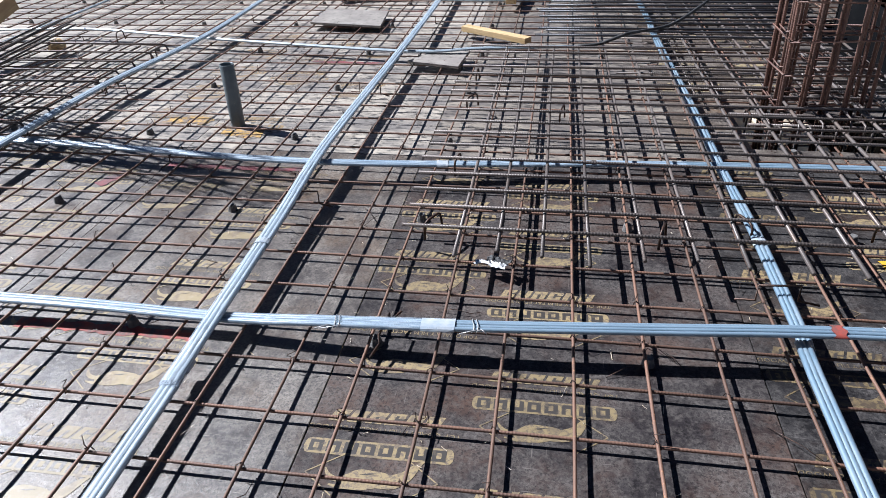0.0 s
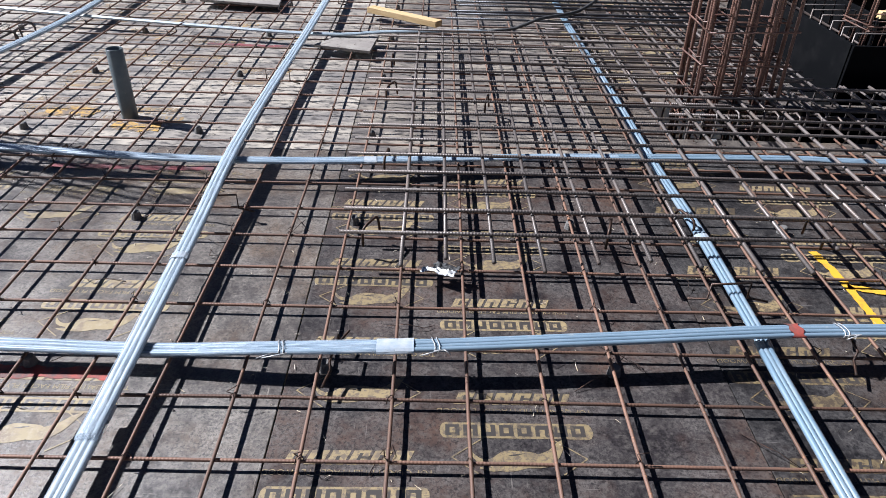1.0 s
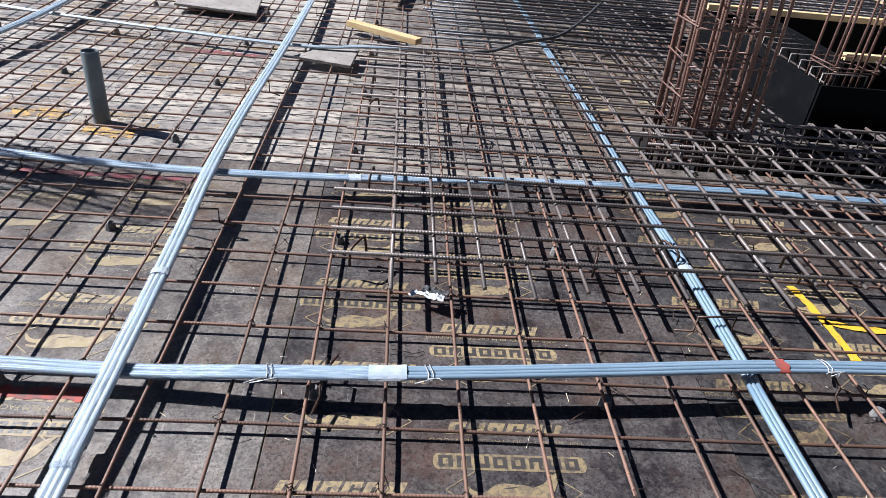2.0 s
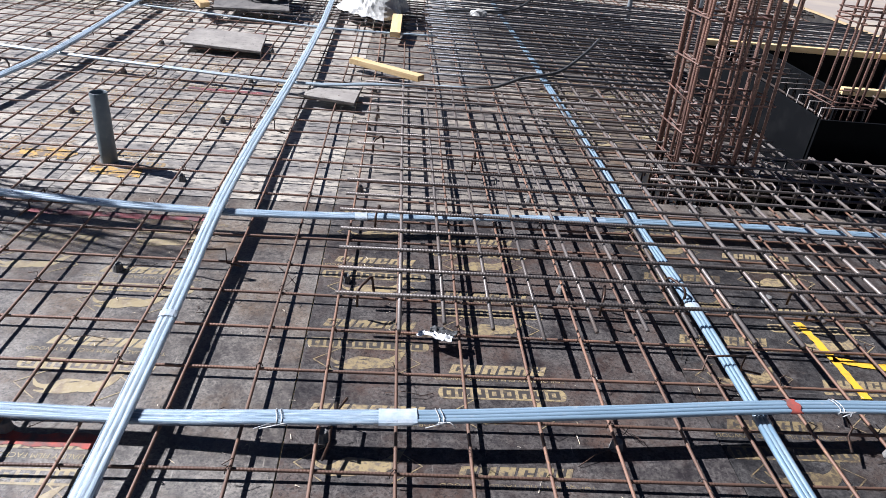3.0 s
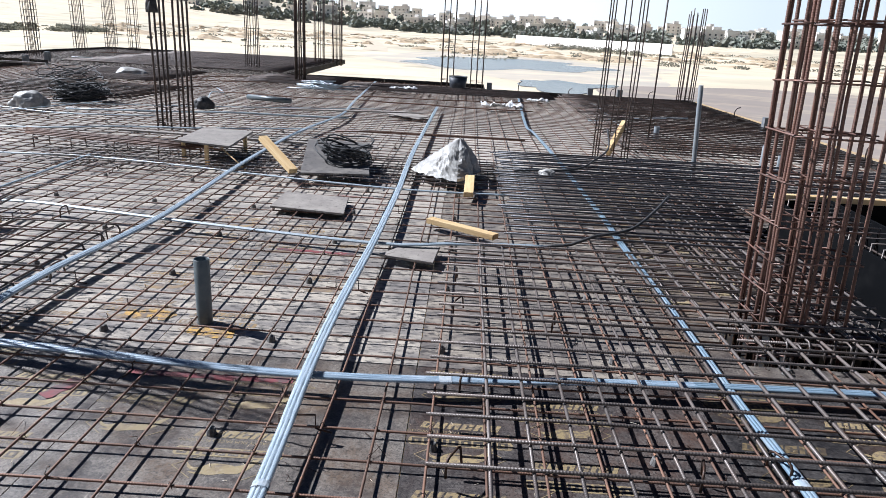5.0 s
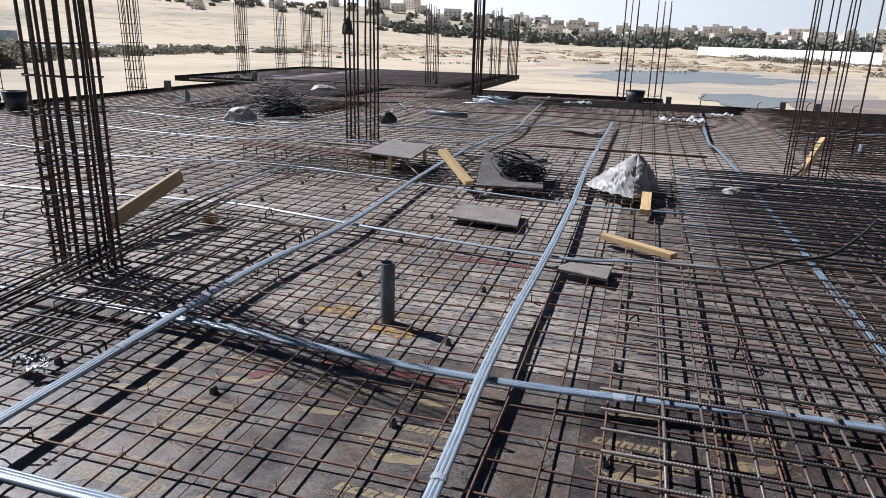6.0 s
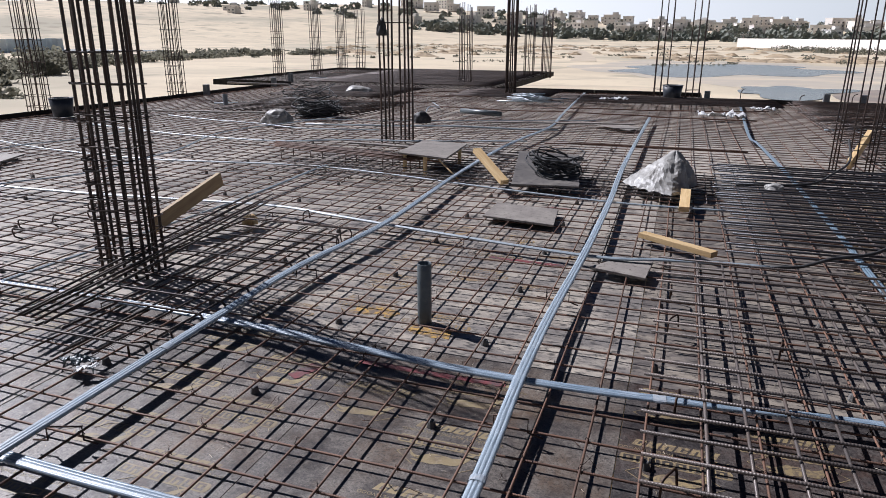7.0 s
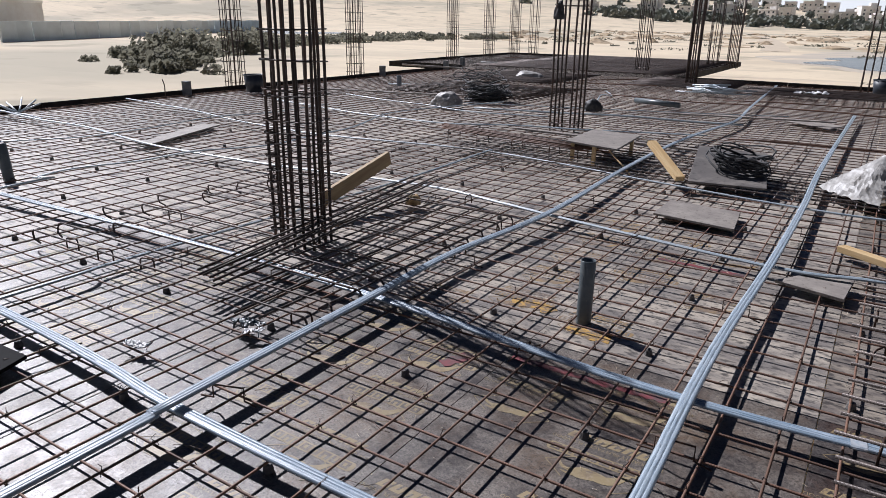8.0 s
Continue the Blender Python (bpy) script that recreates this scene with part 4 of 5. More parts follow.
M["earth"] = material("dry_brown_earth", (0.5, 0.385, 0.25), 0.95, color2=(0.36, 0.28, 0.19), scale=0.5, mix=(0.4, 0.65))
spots = []
for k in range(330):
    y = rng.uniform(185, 430)
    x = -150 + (y - 185) * -0.15 + rng.random() * (230 + y * 0.25)
    spots.append((x, y, rng.uniform(0.8, 3.2), rng.uniform(0.25, 1.1)))
for k in range(60):
    spots.append((rng.uniform(-10, 42), 182 + rng.uniform(0, 16), rng.uniform(0.8, 2.4), rng.uniform(0.3, 0.9)))
mounds("low heaps of dry brown earth on the flats", spots, 12, M["earth"])

wood = []
for k in range(1000):
    x = rng.uniform(-1100, 900)
    y = rng.uniform(620, 900)
    if x < -200 and rng.random() < 0.75:
        continue
    wood.append((x, y, land_z(x, y), rng.uniform(3, 8), rng.uniform(4, 8), 60))
for k in range(620):
    x = rng.uniform(-240, 900)
    y = rng.uniform(585, 640)
    wood.append((x, y, land_z(x, y), rng.uniform(3, 7), rng.uniform(3, 7), 50))
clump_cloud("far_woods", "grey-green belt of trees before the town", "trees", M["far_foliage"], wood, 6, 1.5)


def house(x, y, w, d, h, seed):
    r = random.Random(seed)
    hs = thing("house", "pale plastered flat-roofed house in the far town", "house", group="town houses", at=(x, y, land_z(x, y) - 0.5), turn=r.uniform(-30, 30))
    part("wall", box_bm(w, d, h, Matrix.Translation((0, 0, h / 2)), 0.05), M["plaster"], hs)
    part("parapet", box_bm(w + 0.5, d + 0.5, 0.7, Matrix.Translation((0, 0, h + 0.35)), 0.05), M["plaster"], hs)
    if r.random() < 0.5:
        part("stair_head", box_bm(w * 0.35, d * 0.4, 2.6, Matrix.Translation((w * 0.2, 0, h + 2.0)), 0.05), M["plaster"], hs)
    for f in range(max(1, int(h / 3.4))):
        for k in range(max(2, int(w / 4.5))):
            part("window", box_bm(1.5, 0.2, 1.5, Matrix.Translation((-w / 2 + (k + 0.5) * w / max(2, int(w / 4.5)), -d / 2 - 0.05, 1.9 + f * 3.3)), 0.0), M["glass_dark"], hs)


for k in range(260):
    x = -800 + 1700 * (k + rng.random()) / 260
    y = rng.uniform(600, 940)
    if x < -170 and k % 4:
        continue
    house(x, y, rng.uniform(8, 20), rng.uniform(9, 14), rng.choice([4, 7, 7, 8, 10, 12]), 100 + k)
house(-150, 640, 9, 9, 17, 3)
house(-138, 646, 16, 10, 6, 4)
house(-290, 800, 16, 12, 9, 5)
wall_far = thing("boundary_wall", "long white boundary wall across the flats", "wall", kind="structure", at=(52, 335, GROUND_Z + 0.5), turn=-62)
part("wall", box_bm(118, 0.5, 4.2, Matrix.Translation((0, 0, 2.1)), 0.05), M["plaster"], wall_far)

wall_left = thing("boundary_wall", "long grey boundary wall along the far flats", "wall", kind="structure", at=(-194, 143, GROUND_Z), turn=116.5)
for k in range(30):
    part("wall_panel", box_bm(4.9, 0.4, 4.3 + 0.15 * math.sin(k * 1.9), Matrix.Translation((-73 + k * 5, 0.1 * math.sin(k * 2.3), 2.1)), 0.05), M["hazed_wall"], wall_left)
house(-205, 92, 16, 26, 9, 6)

# hazy sky beyond the town
hz = bpy.data.materials.new("haze")
hz.use_nodes = True
hn, hl = hz.node_tree.nodes, hz.node_tree.links
hn.remove(hn["Principled BSDF"])
em = hn.new("ShaderNodeEmission")
tc, sp, mr, mx = hn.new("ShaderNodeTexCoord"), hn.new("ShaderNodeSeparateXYZ"), hn.new("ShaderNodeMapRange"), hn.new("ShaderNodeMix")
mx.data_type = "RGBA"
mr.inputs["From Min"].default_value, mr.inputs["From Max"].default_value = 1500, -2500      # brighter towards the sun
mx.inputs["A"].default_value, mx.inputs["B"].default_value = (0.45, 0.475, 0.47, 1), (1.05, 1.04, 1.01, 1)
hl.new(tc.outputs["Object"], sp.inputs[0])
hl.new(sp.outputs["X"], mr.inputs["Value"])
hl.new(mr.outputs["Result"], mx.inputs["Factor"])
hl.new(mx.outputs["Result"], em.inputs["Color"])
hl.new(em.outputs[0], hn["Material Output"].inputs["Surface"])
V, F = [], []
for k in range(96):
    a = 2 * math.pi * k / 96
    V += [(4000 * math.cos(a), 4000 * math.sin(a), -60), (4000 * math.cos(a), 4000 * math.sin(a), 560)]
F = [(2 * k, 2 * ((k + 1) % 96), 2 * ((k + 1) % 96) + 1, 2 * k + 1) for k in range(96)]
tagged(put("backdrop", mesh_from("backdrop", V, F, (hz,))), "pale hazy sky low over the horizon", "sky", kind="structure")

# ---- reinforcement ----
mesh = bottom_mesh()
top_mesh("top_bar_mat", "dark ribbed top bars tied in a mat round the rusty cage", [-0.06, 0.09, 0.24, 0.39, 0.56, 0.735, 0.9], steps(2.3, 4.7, 0.147), (-0.28, 5.0), (2.15, 4.7), seed=3, r=0.0068)
top_mesh("top_bar_mat", "grey ribbed top bars running under the dark oiled layer", steps(1.07, 5.0, 0.16), [], (1.05, 5.0), (2.2, 8.3), seed=13, r=0.0075, jy=0.12)
top_mesh("top_bar_mat", "close dark bars tied between the top mat and the oiled layer", steps(1.0, 2.1, 0.13), steps(4.0, 8.2, 0.13), (0.8, 2.2), (3.95, 8.3), seed=17, r=0.006, z=0.085, jx=0.2, jy=0.1)
top_mesh("dense_bar_layer", "close-set dark oiled bars laid over the top mat", [], [4.9 + 0.114 * k + 0.022 * math.sin(k * 2.3) for k in range(30)], (0.14, 5.0), (4.8, 8.3), r=0.008, z=0.13, seed=8, jx=0.06, mx="oiled")
top_mesh("top_bar_mat", "thin dark top bars in a loose mat round a cage", [-3.3, -3.1, -2.95, -2.75, -2.6, -2.45], [2.56, 2.74, 2.95, 3.13, 3.34, 3.56, 3.8, 4.0, 4.2, 4.4, 4.6], (-4.7, -2.44), (2.6, 4.6), r=0.006, z=0.12, seed=5, jx=0.22, jy=0.25, mx="cage", my="cage", hooks=0.085)
top_mesh("top_bar_mat", "dark close-set bars of a beam strip across the deck", steps(-4.3, 0.1, 0.15), steps(6.62, 7.9, 0.13), (-4.4, 0.15), (6.55, 8.0), r=0.006, z=0.075, seed=6)

for nm, (xa, xb), (ya, yb), sx, sy, sd in (("far", (-2.9, 1.7), (15.3, 17.0), 0.16, 0.13, 51), ("left", (-9.6, -6.6), (14.6, 17.6), 0.17, 0.15, 52), ("right", (1.95, 4.95), (8.9, 16.9), 0.2, 0.2, 53), ("end", (-11.2, -5.2), (19.0, 27.0), 0.17, 0.17, 55), ("tangle", (-8.8, -5.6), (11.4, 13.9), 0.16, 0.21, 56), ("column", (-5.4, -3.1), (15.7, 18.2), 0.14, 0.14, 54)):
    top_mesh("top_bar_mat", "dark top bars tied in a mat far out on the deck", steps(xa, xb, sx), steps(ya, yb, sy), (xa, xb), (ya, yb), r=0.011 if nm == "end" else 0.009, z=0.1, seed=sd, jx=0.15, jy=0.15, mx="cage", my="cage")

TIES_A = steps(0.05, 0.85, 0.078) + [0.98, 1.01, 1.18, 1.36]
TIES_D = [-0.2, -0.04, 0.125, 0.285, 0.45, 0.62, 0.83, 1.05, 1.3, 1.55, 1.8, 2.05]
cage(-3.47, 3.64, 0.285, 0.24, 5, 4, 2.5, TIES_A, r=0.0103, seed=1, turn=13, label="dark column cage, closely tied low down, rising from a mat")
cage(1.56, 3.8, 0.41, 0.29, 5, 4, 2.5, TIES_D, r=0.0085, mat="cage_rust", seed=2, foot=0.42, lap=2.45, inner=True, twin=True, lean=-0.035, label="rusty brown column cage of thick ribbed bars with ties")
cage(-4.05, 9.4, 0.36, 0.28, 3, 3, 2.6, [0.1, 0.3, 1.62], seed=3, r=0.014)
cage(1.62, 8.95, 0.36, 0.34, 3, 3, 2.4, [0.15, 0.35, 0.55], seed=4)
tagged(tube("upright_bar", [(2.5, 10.6, 0), (2.5, 10.6, 2.3)], 0.012, M["cage"]), "single dark upright bar beyond the dense mat", "rebar")
cage(2.62, 4.42, 0.26, 0.24, 3, 3, 2.4, [0.3, 0.33, 0.78, 0.81, 0.84], mat="cage_rust", seed=60, label="slender rusty column cage at the opening's corner")
cage(4.2, 5.75, 0.3, 0.3, 4, 4, 2.4, [0.5, 1.1], mat="cage_rust", seed=61, label="rusty column cage at the far corner of the opening")
far_cols = [(-11.7, 10.2, 4), (-11.6, 13.9, 5), (-13.6, 21.6, 5), (-13.3, 23.7, 4), (-12.8, 24.8, 4), (-13.0, 26.9, 3), (-6.4, 20.3, 3), (-4.9, 25.2, 4), (-5.4, 24.6, 3), (-0.75, 18.4, 3), (0.0, 18.3, 3), (4.9, 16.9, 4)]
for k, (cx, cy, n) in enumerate(far_cols):
    cage(cx, cy, 0.3, 0.28, n, 3, (2.5, 2.4, 2.55, 2.45, 2.35, 2.4, 2.3, 2.25, 2.4, 2.5, 2.35, 2.1)[k], steps(0.15, 1.7, 0.2) if k < 6 else [0.2], seed=20 + k, r=0.009 if k < 6 else 0.012)
cage(-4.2, 16.9, 0.2, 0.18, 3, 3, 2.6, [0.2], seed=40, r=0.017)


# ---- conduit runs ----
Z0, Z1 = 0.085, 0.112
conduit_run([(-0.7, -3.5, 0.056), (-0.748, 1.1, 0.056), (-0.753, 1.5, 0.066), (-0.75, 1.79, 0.084), (-0.755, 2.1, 0.092), (-0.76, 2.4, 0.1), (-0.77, 2.92, Z1 + 0.012), (-0.775, 3.6, Z1), (-0.745, 4.68, Z1 + .01), (-0.745, 6.25, Z1), (-0.77, 8.1, Z1), (-0.73, 12.7, Z1)], 3, r=0.0093,
            label="pale blue-grey plastic conduits bundled and laid over the mesh", tapes=[(0.31, 0.05), (0.355, 0.03)], seed=1, film=(0.2, 0.8))
conduit_run([(0.93, -3.5, Z0), (0.96, 1.33, Z0), (0.985, 1.88, Z0 - .015), (0.985, 2.5, Z0 - .01), (0.975, 3.0, Z0 - .02), (0.955, 3.8, Z0), (0.9, 5.0, 0.125), (0.9, 5.5, 0.128), (0.86, 7.0, 0.128), (0.84, 8.1, 0.125), (0.78, 10.4, Z0), (0.73, 10.95, Z0), (0.82, 13.5, Z0), (0.97, 16.8, Z0)], 3,
            r=0.0084, label="pale plastic conduits running beneath the top bars", tapes=[(0.29, 0.04)], seed=2, mat="pvc_dusty")
conduit_run([(-2.26, -3.5, Z1), (-2.3, 1.2, Z1), (-2.31, 1.78, Z1 + .012), (-2.34, 3.0, Z1 + .012), (-2.37, 3.8, Z1), (-2.27, 4.95, Z1), (-2.33, 6.7, Z1), (-2.33, 8.4, Z1), (-2.26, 9.5, Z1), (-2.12, 11.0, Z1), (-2.25, 13.0, Z1), (-2.5, 17.6, Z1)], 3, r=0.0093,
            label="pale plastic conduits bundled beside the loose column mat", tapes=[(0.29, 0.05)], seed=3, film=(0.15, 0.65))
conduit_run([(-9, 1.9, Z0), (-3.74, 1.87, Z0), (-2.3, 1.795, Z0), (-1.25, 1.805, 0.068), (-0.74, 1.80, 0.06), (-0.45, 1.785, 0.085), (0.05, 1.79, 0.105), (0.54, 1.822, 0.114), (1.19, 1.875, 0.114), (2.2, 1.9, 0.1), (5.0, 1.9, Z0)], 4,
            "blue-grey plastic conduits taped and wired across the mesh", tapes=[(0.645, 0.1), (0.716, 0.035, "red_paint")], wires=(0.618, 0.652, 0.725), seed=4, mat="pvc_blue", film=(0.3, 0.64))
conduit_run([(-9, 2.9, Z0), (-6.1, 2.98, Z0), (-3.94, 3.09, Z0 - .02), (-2.33, 3.04, Z0 - .01), (-0.78, 2.91, Z0), (0.6, 3.04, Z0 - .015), (1.6, 3.08, Z0 - .015), (2.1, 3.07, Z0 - .015), (5.0, 3.1, Z0 - .01)], 4,
            "blue-grey plastic conduits dipping under the top bar mats", tapes=[(0.625, 0.05)], seed=5, mat="pvc_blue", film=(0.2, 0.7))
conduit_run([(-11.2, 5.4, Z0), (-10.0, 5.26, Z0), (-8.83, 5.28, Z0), (-7.28, 5.02, Z0), (-6.43, 4.97, Z0), (-5.2, 5.02, Z0), (-4.38, 5.11, Z0), (-3.42, 5.18, Z0), (-2.77, 5.06, Z0), (-2.05, 4.94, Z0 - .01), (-0.74, 4.73, Z0 - .01), (-0.3, 4.74, 0.095), (-0.0, 4.77, 0.1), (0.39, 4.80, 0.1)], 3, "pale plastic conduits ending open at the dense bars", seed=6)
conduit_run([(-11.2, 7.4, Z0), (-9.96, 7.24, Z0), (-9.1, 7.12, Z0), (-8.0, 6.84, Z0), (-7.1, 6.7, Z0), (-5.95, 6.63, Z0), (-4.49, 6.86, Z0), (-3.73, 6.88, Z0), (-2.74, 6.7, Z0), (-2.2, 6.56, Z0), (-0.75, 6.28, Z0), (0.2, 6.29, Z0)], 2, "pair of pale plastic conduits over the mesh", seed=7)
conduit_run([(-3.85, -3, Z0), (-3.9, 1.9, Z0), (-3.97, 2.7, Z0 - .02), (-3.85, 5.1, Z0 - .01), (-3.9, 7.0, Z0)], 2, "pair of pale plastic conduits crossing under the loose mat", seed=8)
conduit_run([(-6.3, -2, Z0), (-6.3, 3.07, Z0), (-6.45, 3.42, Z0), (-6.55, 3.83, Z0), (-6.38, 4.4, Z0), (-6.24, 4.96, Z1), (-6.03, 5.7, Z0), (-5.97, 6.54, Z1), (-6.15, 7.34, Z0), (-6.44, 8.4, Z1), (-6.52, 9.3, Z0), (-6.3, 10.0, Z0), (-5.93, 11.08, Z0)], 2, "pair of pale plastic conduits far out on the mesh", seed=9)
conduit_run([(-8.9, 3.3, Z0), (-8.48, 4.19, Z0), (-8.11, 4.86, Z0), (-7.95, 5.6, Z1), (-8.12, 6.7, Z1), (-8.03, 7.6, Z0), (-7.9, 8.8, Z1)], 1, "single pale plastic conduit slanting over the mesh", seed=10)
conduit_run([(-9.4, 9.05, 0.06), (-7.96, 8.73, 0.06), (-6.88, 8.47, 0.07), (-5.47, 8.43, 0.07), (-4.73, 8.8, 0.07), (-4.3, 8.95, 0.07), (-3.6, 9.1, 0.07), (-2.2, 9.6, 0.07)], 3, "bunch of loose pale conduits lying before a column cage", seed=11)
conduit_run([(-6.7, 10.7, 0.06), (-4.0, 11.5, 0.06), (-1.6, 12.4, 0.06)], 1, "loose pale conduit lying on the mesh", seed=12)
conduit_run([(-8.95, 10.45, 0.07), (-7.76, 10.13, 0.07), (-6.73, 9.9, 0.085), (-5.8, 9.72, 0.07), (-4.58, 9.95, 0.07)], 2, "pair of pale conduits lying loose before the bag", seed=13)
conduit_run([(2.41, 16.7, 0.08), (2.5, 14.8, 0.07), (2.35, 12.1, 0.07), (2.39, 10.9, 0.07)], 2, "pair of pale conduits lying loose beyond the dense bars", seed=14)


# ---- small works on the deck ----
def drain(x, y, h, r=0.0375, mat="drain", label="dark grey open plastic drain pipe stub standing on the deck", lean=0.0):
    p = thing("drain_pipe", label, "pipe", group="pipe stubs", at=(x, y, 0))
    p.rotation_euler = (0, radians(lean), 0)
    V, F, n = [], [], 28
    for z, rr in ((0, r), (h, r), (h + 0.002, r - 0.0015), (h, r - 0.004), (0.0, r - 0.004)):
        V += [(rr * math.cos(2 * math.pi * k / n), rr * math.sin(2 * math.pi * k / n), z) for k in range(n)]
    for a in range(4):
        F += [(a * n + k, a * n + (k + 1) % n, (a + 1) * n + (k + 1) % n, (a + 1) * n + k) for k in range(n)]
    put("pipe_wall", mesh_from("pipe_wall", V, F, (M[mat],)), p)
    return p


drain(-1.431, 3.508, 0.335)
drain(2.43, 8.22, 1.0, 0.026, "pipe_grey", "tall grey plastic pipe standing at the dense bars", -4)
drain(2.65, 10.75, 0.22, 0.04, "pipe_grey", "short grey plastic pipe stub among the mesh")
drain(3.45, 8.8, 0.3, 0.04, "pipe_grey", "pale grey plastic pipe stub beside a second one")
drain(3.5, 8.45, 0.24, 0.04, "pipe_grey", "pale grey plastic pipe stub beside a second one")
drain(-6.85, 3.4, 0.34, 0.045, "drain", "dark grey plastic pipe stub leaning on the mesh", -6)
drain(-9.0, 12.2, 0.3, 0.05, "pipe_grey", "pale pipe stub near the slab edge")


def board(name, label, cat, corners, z, thick, mat):
    """A flat board through its corners, seen from above."""
    b = thing(name, label, cat)
    bm = bmesh.new()
    zs = z if isinstance(z, (list, tuple)) else [z] * len(corners)
    lo = [bm.verts.new((x, y, zz)) for (x, y), zz in zip(corners, zs)]
    hi = [bm.verts.new((x, y, zz + thick)) for (x, y), zz in zip(corners, zs)]
    n = len(corners)
    bm.faces.new(hi)
    bm.faces.new(lo[::-1])
    for i in range(n):
        bm.faces.new((lo[i], lo[(i + 1) % n], hi[(i + 1) % n], hi[i]))
    bmesh.ops.recalc_face_normals(bm, faces=bm.faces)
    bmesh.ops.bevel(bm, geom=bm.edges[:], offset=0.002, segments=1, affect="EDGES")
    part("panel", bm, mat, b)
    return b


board("plywood_offcut", "dusty grey plywood offcut lying on the mesh", "board", [(-1.69, 5.55), (-1.09, 5.45), (-1.14, 5.96), (-1.69, 6.02)], 0.047, 0.018, M["grey_ply"])
board("plywood_offcut", "grey plywood offcut with a cut corner on the mesh", "board", [(-0.70, 4.54), (-0.35, 4.44), (-0.32, 4.79), (-0.53, 4.80)], 0.047, 0.018, M["grey_ply"])
board("plywood_offcut", "thin pale plywood offcut far out on the mesh", "board", [(-1.6, 11.9), (-0.95, 11.35), (-0.8, 11.8), (-1.4, 12.2)], 0.047, 0.012, M["grey_ply"])
board("plywood_offcut", "long dark plywood strip lying on the mesh", "board", [(-7.35, 4.95), (-7.2, 5.1), (-7.75, 6.5), (-8.0, 6.4)], 0.047, 0.018, M["grey_ply"])
board("plywood_offcut", "dark plywood offcut lying by the conduits", "board", [(-3.6, 1.42), (-3.14, 1.5), (-3.22, 1.72), (-3.62, 1.7)], 0.047, 0.018, M["black_form"])
wire_board = board("wire_board", "grey plywood panel lying under a coil of wire", "board", [(-1.7, 6.58), (-1.07, 6.67), (-1.24, 7.72), (-1.87, 7.66)], [0.1, 0.1, 0.22, 0.24], 0.018, M["dark_ply"])

table = thing("plywood_bench", "low bench of a grey plywood sheet on timber legs", "bench")
TB = [(-3.10, 7.15), (-2.49, 6.97), (-2.57, 7.98), (-3.15, 8.05)]
bm = bmesh.new()
lo = [bm.verts.new((x, y, 0.232)) for x, y in TB]
hi = [bm.verts.new((x, y, 0.25)) for x, y in TB]
bm.faces.new(hi)
bm.faces.new(lo[::-1])
for i in range(4):
    bm.faces.new((lo[i], lo[(i + 1) % 4], hi[(i + 1) % 4], hi[i]))
bmesh.ops.recalc_face_normals(bm, faces=bm.faces)
part("top", bm, M["grey_ply"], table)
for lx, ly in ((-2.76, 7.08), (-3.02, 7.9), (-2.62, 7.85), (-3.04, 7.2)):
    part("leg", box_bm(0.035, 0.035, 0.2, Matrix.Translation((lx, ly, 0.132)), 0.002), M["timber"], table)
tube("brace", [(-2.6, 7.05, 0.22), (-2.3, 6.85, 0.05)], 0.008, M["timber"], table, 5)


def timber(label, a, b, w, t, mat="timber", roll=0.0):
    """A length of sawn timber from a to b (centres of its ends)."""
    a, b = Vector(a), Vector(b)
    L = (b - a).length
    m = Matrix.Translation((a + b) / 2) @ (b - a).to_track_quat("X", "Z").to_matrix().to_4x4() @ Matrix.Rotation(radians(roll), 4, "X")
    tb = thing("timber", label, "timber", group="loose timbers")
    tb.matrix_world = m
    part("beam", box_bm(L, w, t, Matrix(), 0.003), M[mat], tb)
    return tb


timber("yellow sawn timber length lying on the mesh", (-0.43, 5.4, 0.068), (0.06, 5.06, 0.068), 0.075, 0.04)
timber("yellow sawn timber propped on the bars", (-2.18, 7.04, 0.34), (-1.76, 6.56, 0.13), 0.085, 0.045)
timber("short yellow timber beside the sacking", (-0.14, 6.2, 0.09), (-0.13, 6.75, 0.13), 0.085, 0.045)
timber("long brown timber leaning out of the column cage", (-3.72, 4.1, 0.16), (-3.68, 4.86, 0.36), 0.035, 0.11, "old_timber")
timber("yellow timber stuck through the column cage", (1.55, 8.75, 0.12), (1.8, 9.2, 0.42), 0.05, 0.1)
timber("grey timber lying near the slab edge", (-12.0, 16.4, 0.2), (-10.5, 17.3, 0.12), 0.1, 0.04, "grey_ply")

# long bars stacked on chairs before the bench
stack = thing("bar_stack", "stack of long dark bars resting on low chairs", "rebar stack")
rng = random.Random(9)
for k in range(10):
    tube("bar", wobble((-4.9 + rng.uniform(-0.12, 0.1), 7.5 + 0.025 * k, 0.17 + 0.012 * (k % 3)), (-2.75 + rng.uniform(-0.2, 0.15), 7.12 + 0.022 * k, 0.17 + 0.012 * (k % 3)), 0.5, 0.004, rng), 0.008, M["rust_x"], stack, 6)
for fx in (-4.75, -4.3, -3.8, -3.3, -2.95):
    fy = 7.5 - (fx + 4.9) * 0.177
    tube("support", [(fx, fy - 0.03, 0.03), (fx, fy - 0.03, 0.16), (fx, fy + 0.25, 0.16), (fx, fy + 0.25, 0.03)], 0.006, M["wire"], stack, 5)

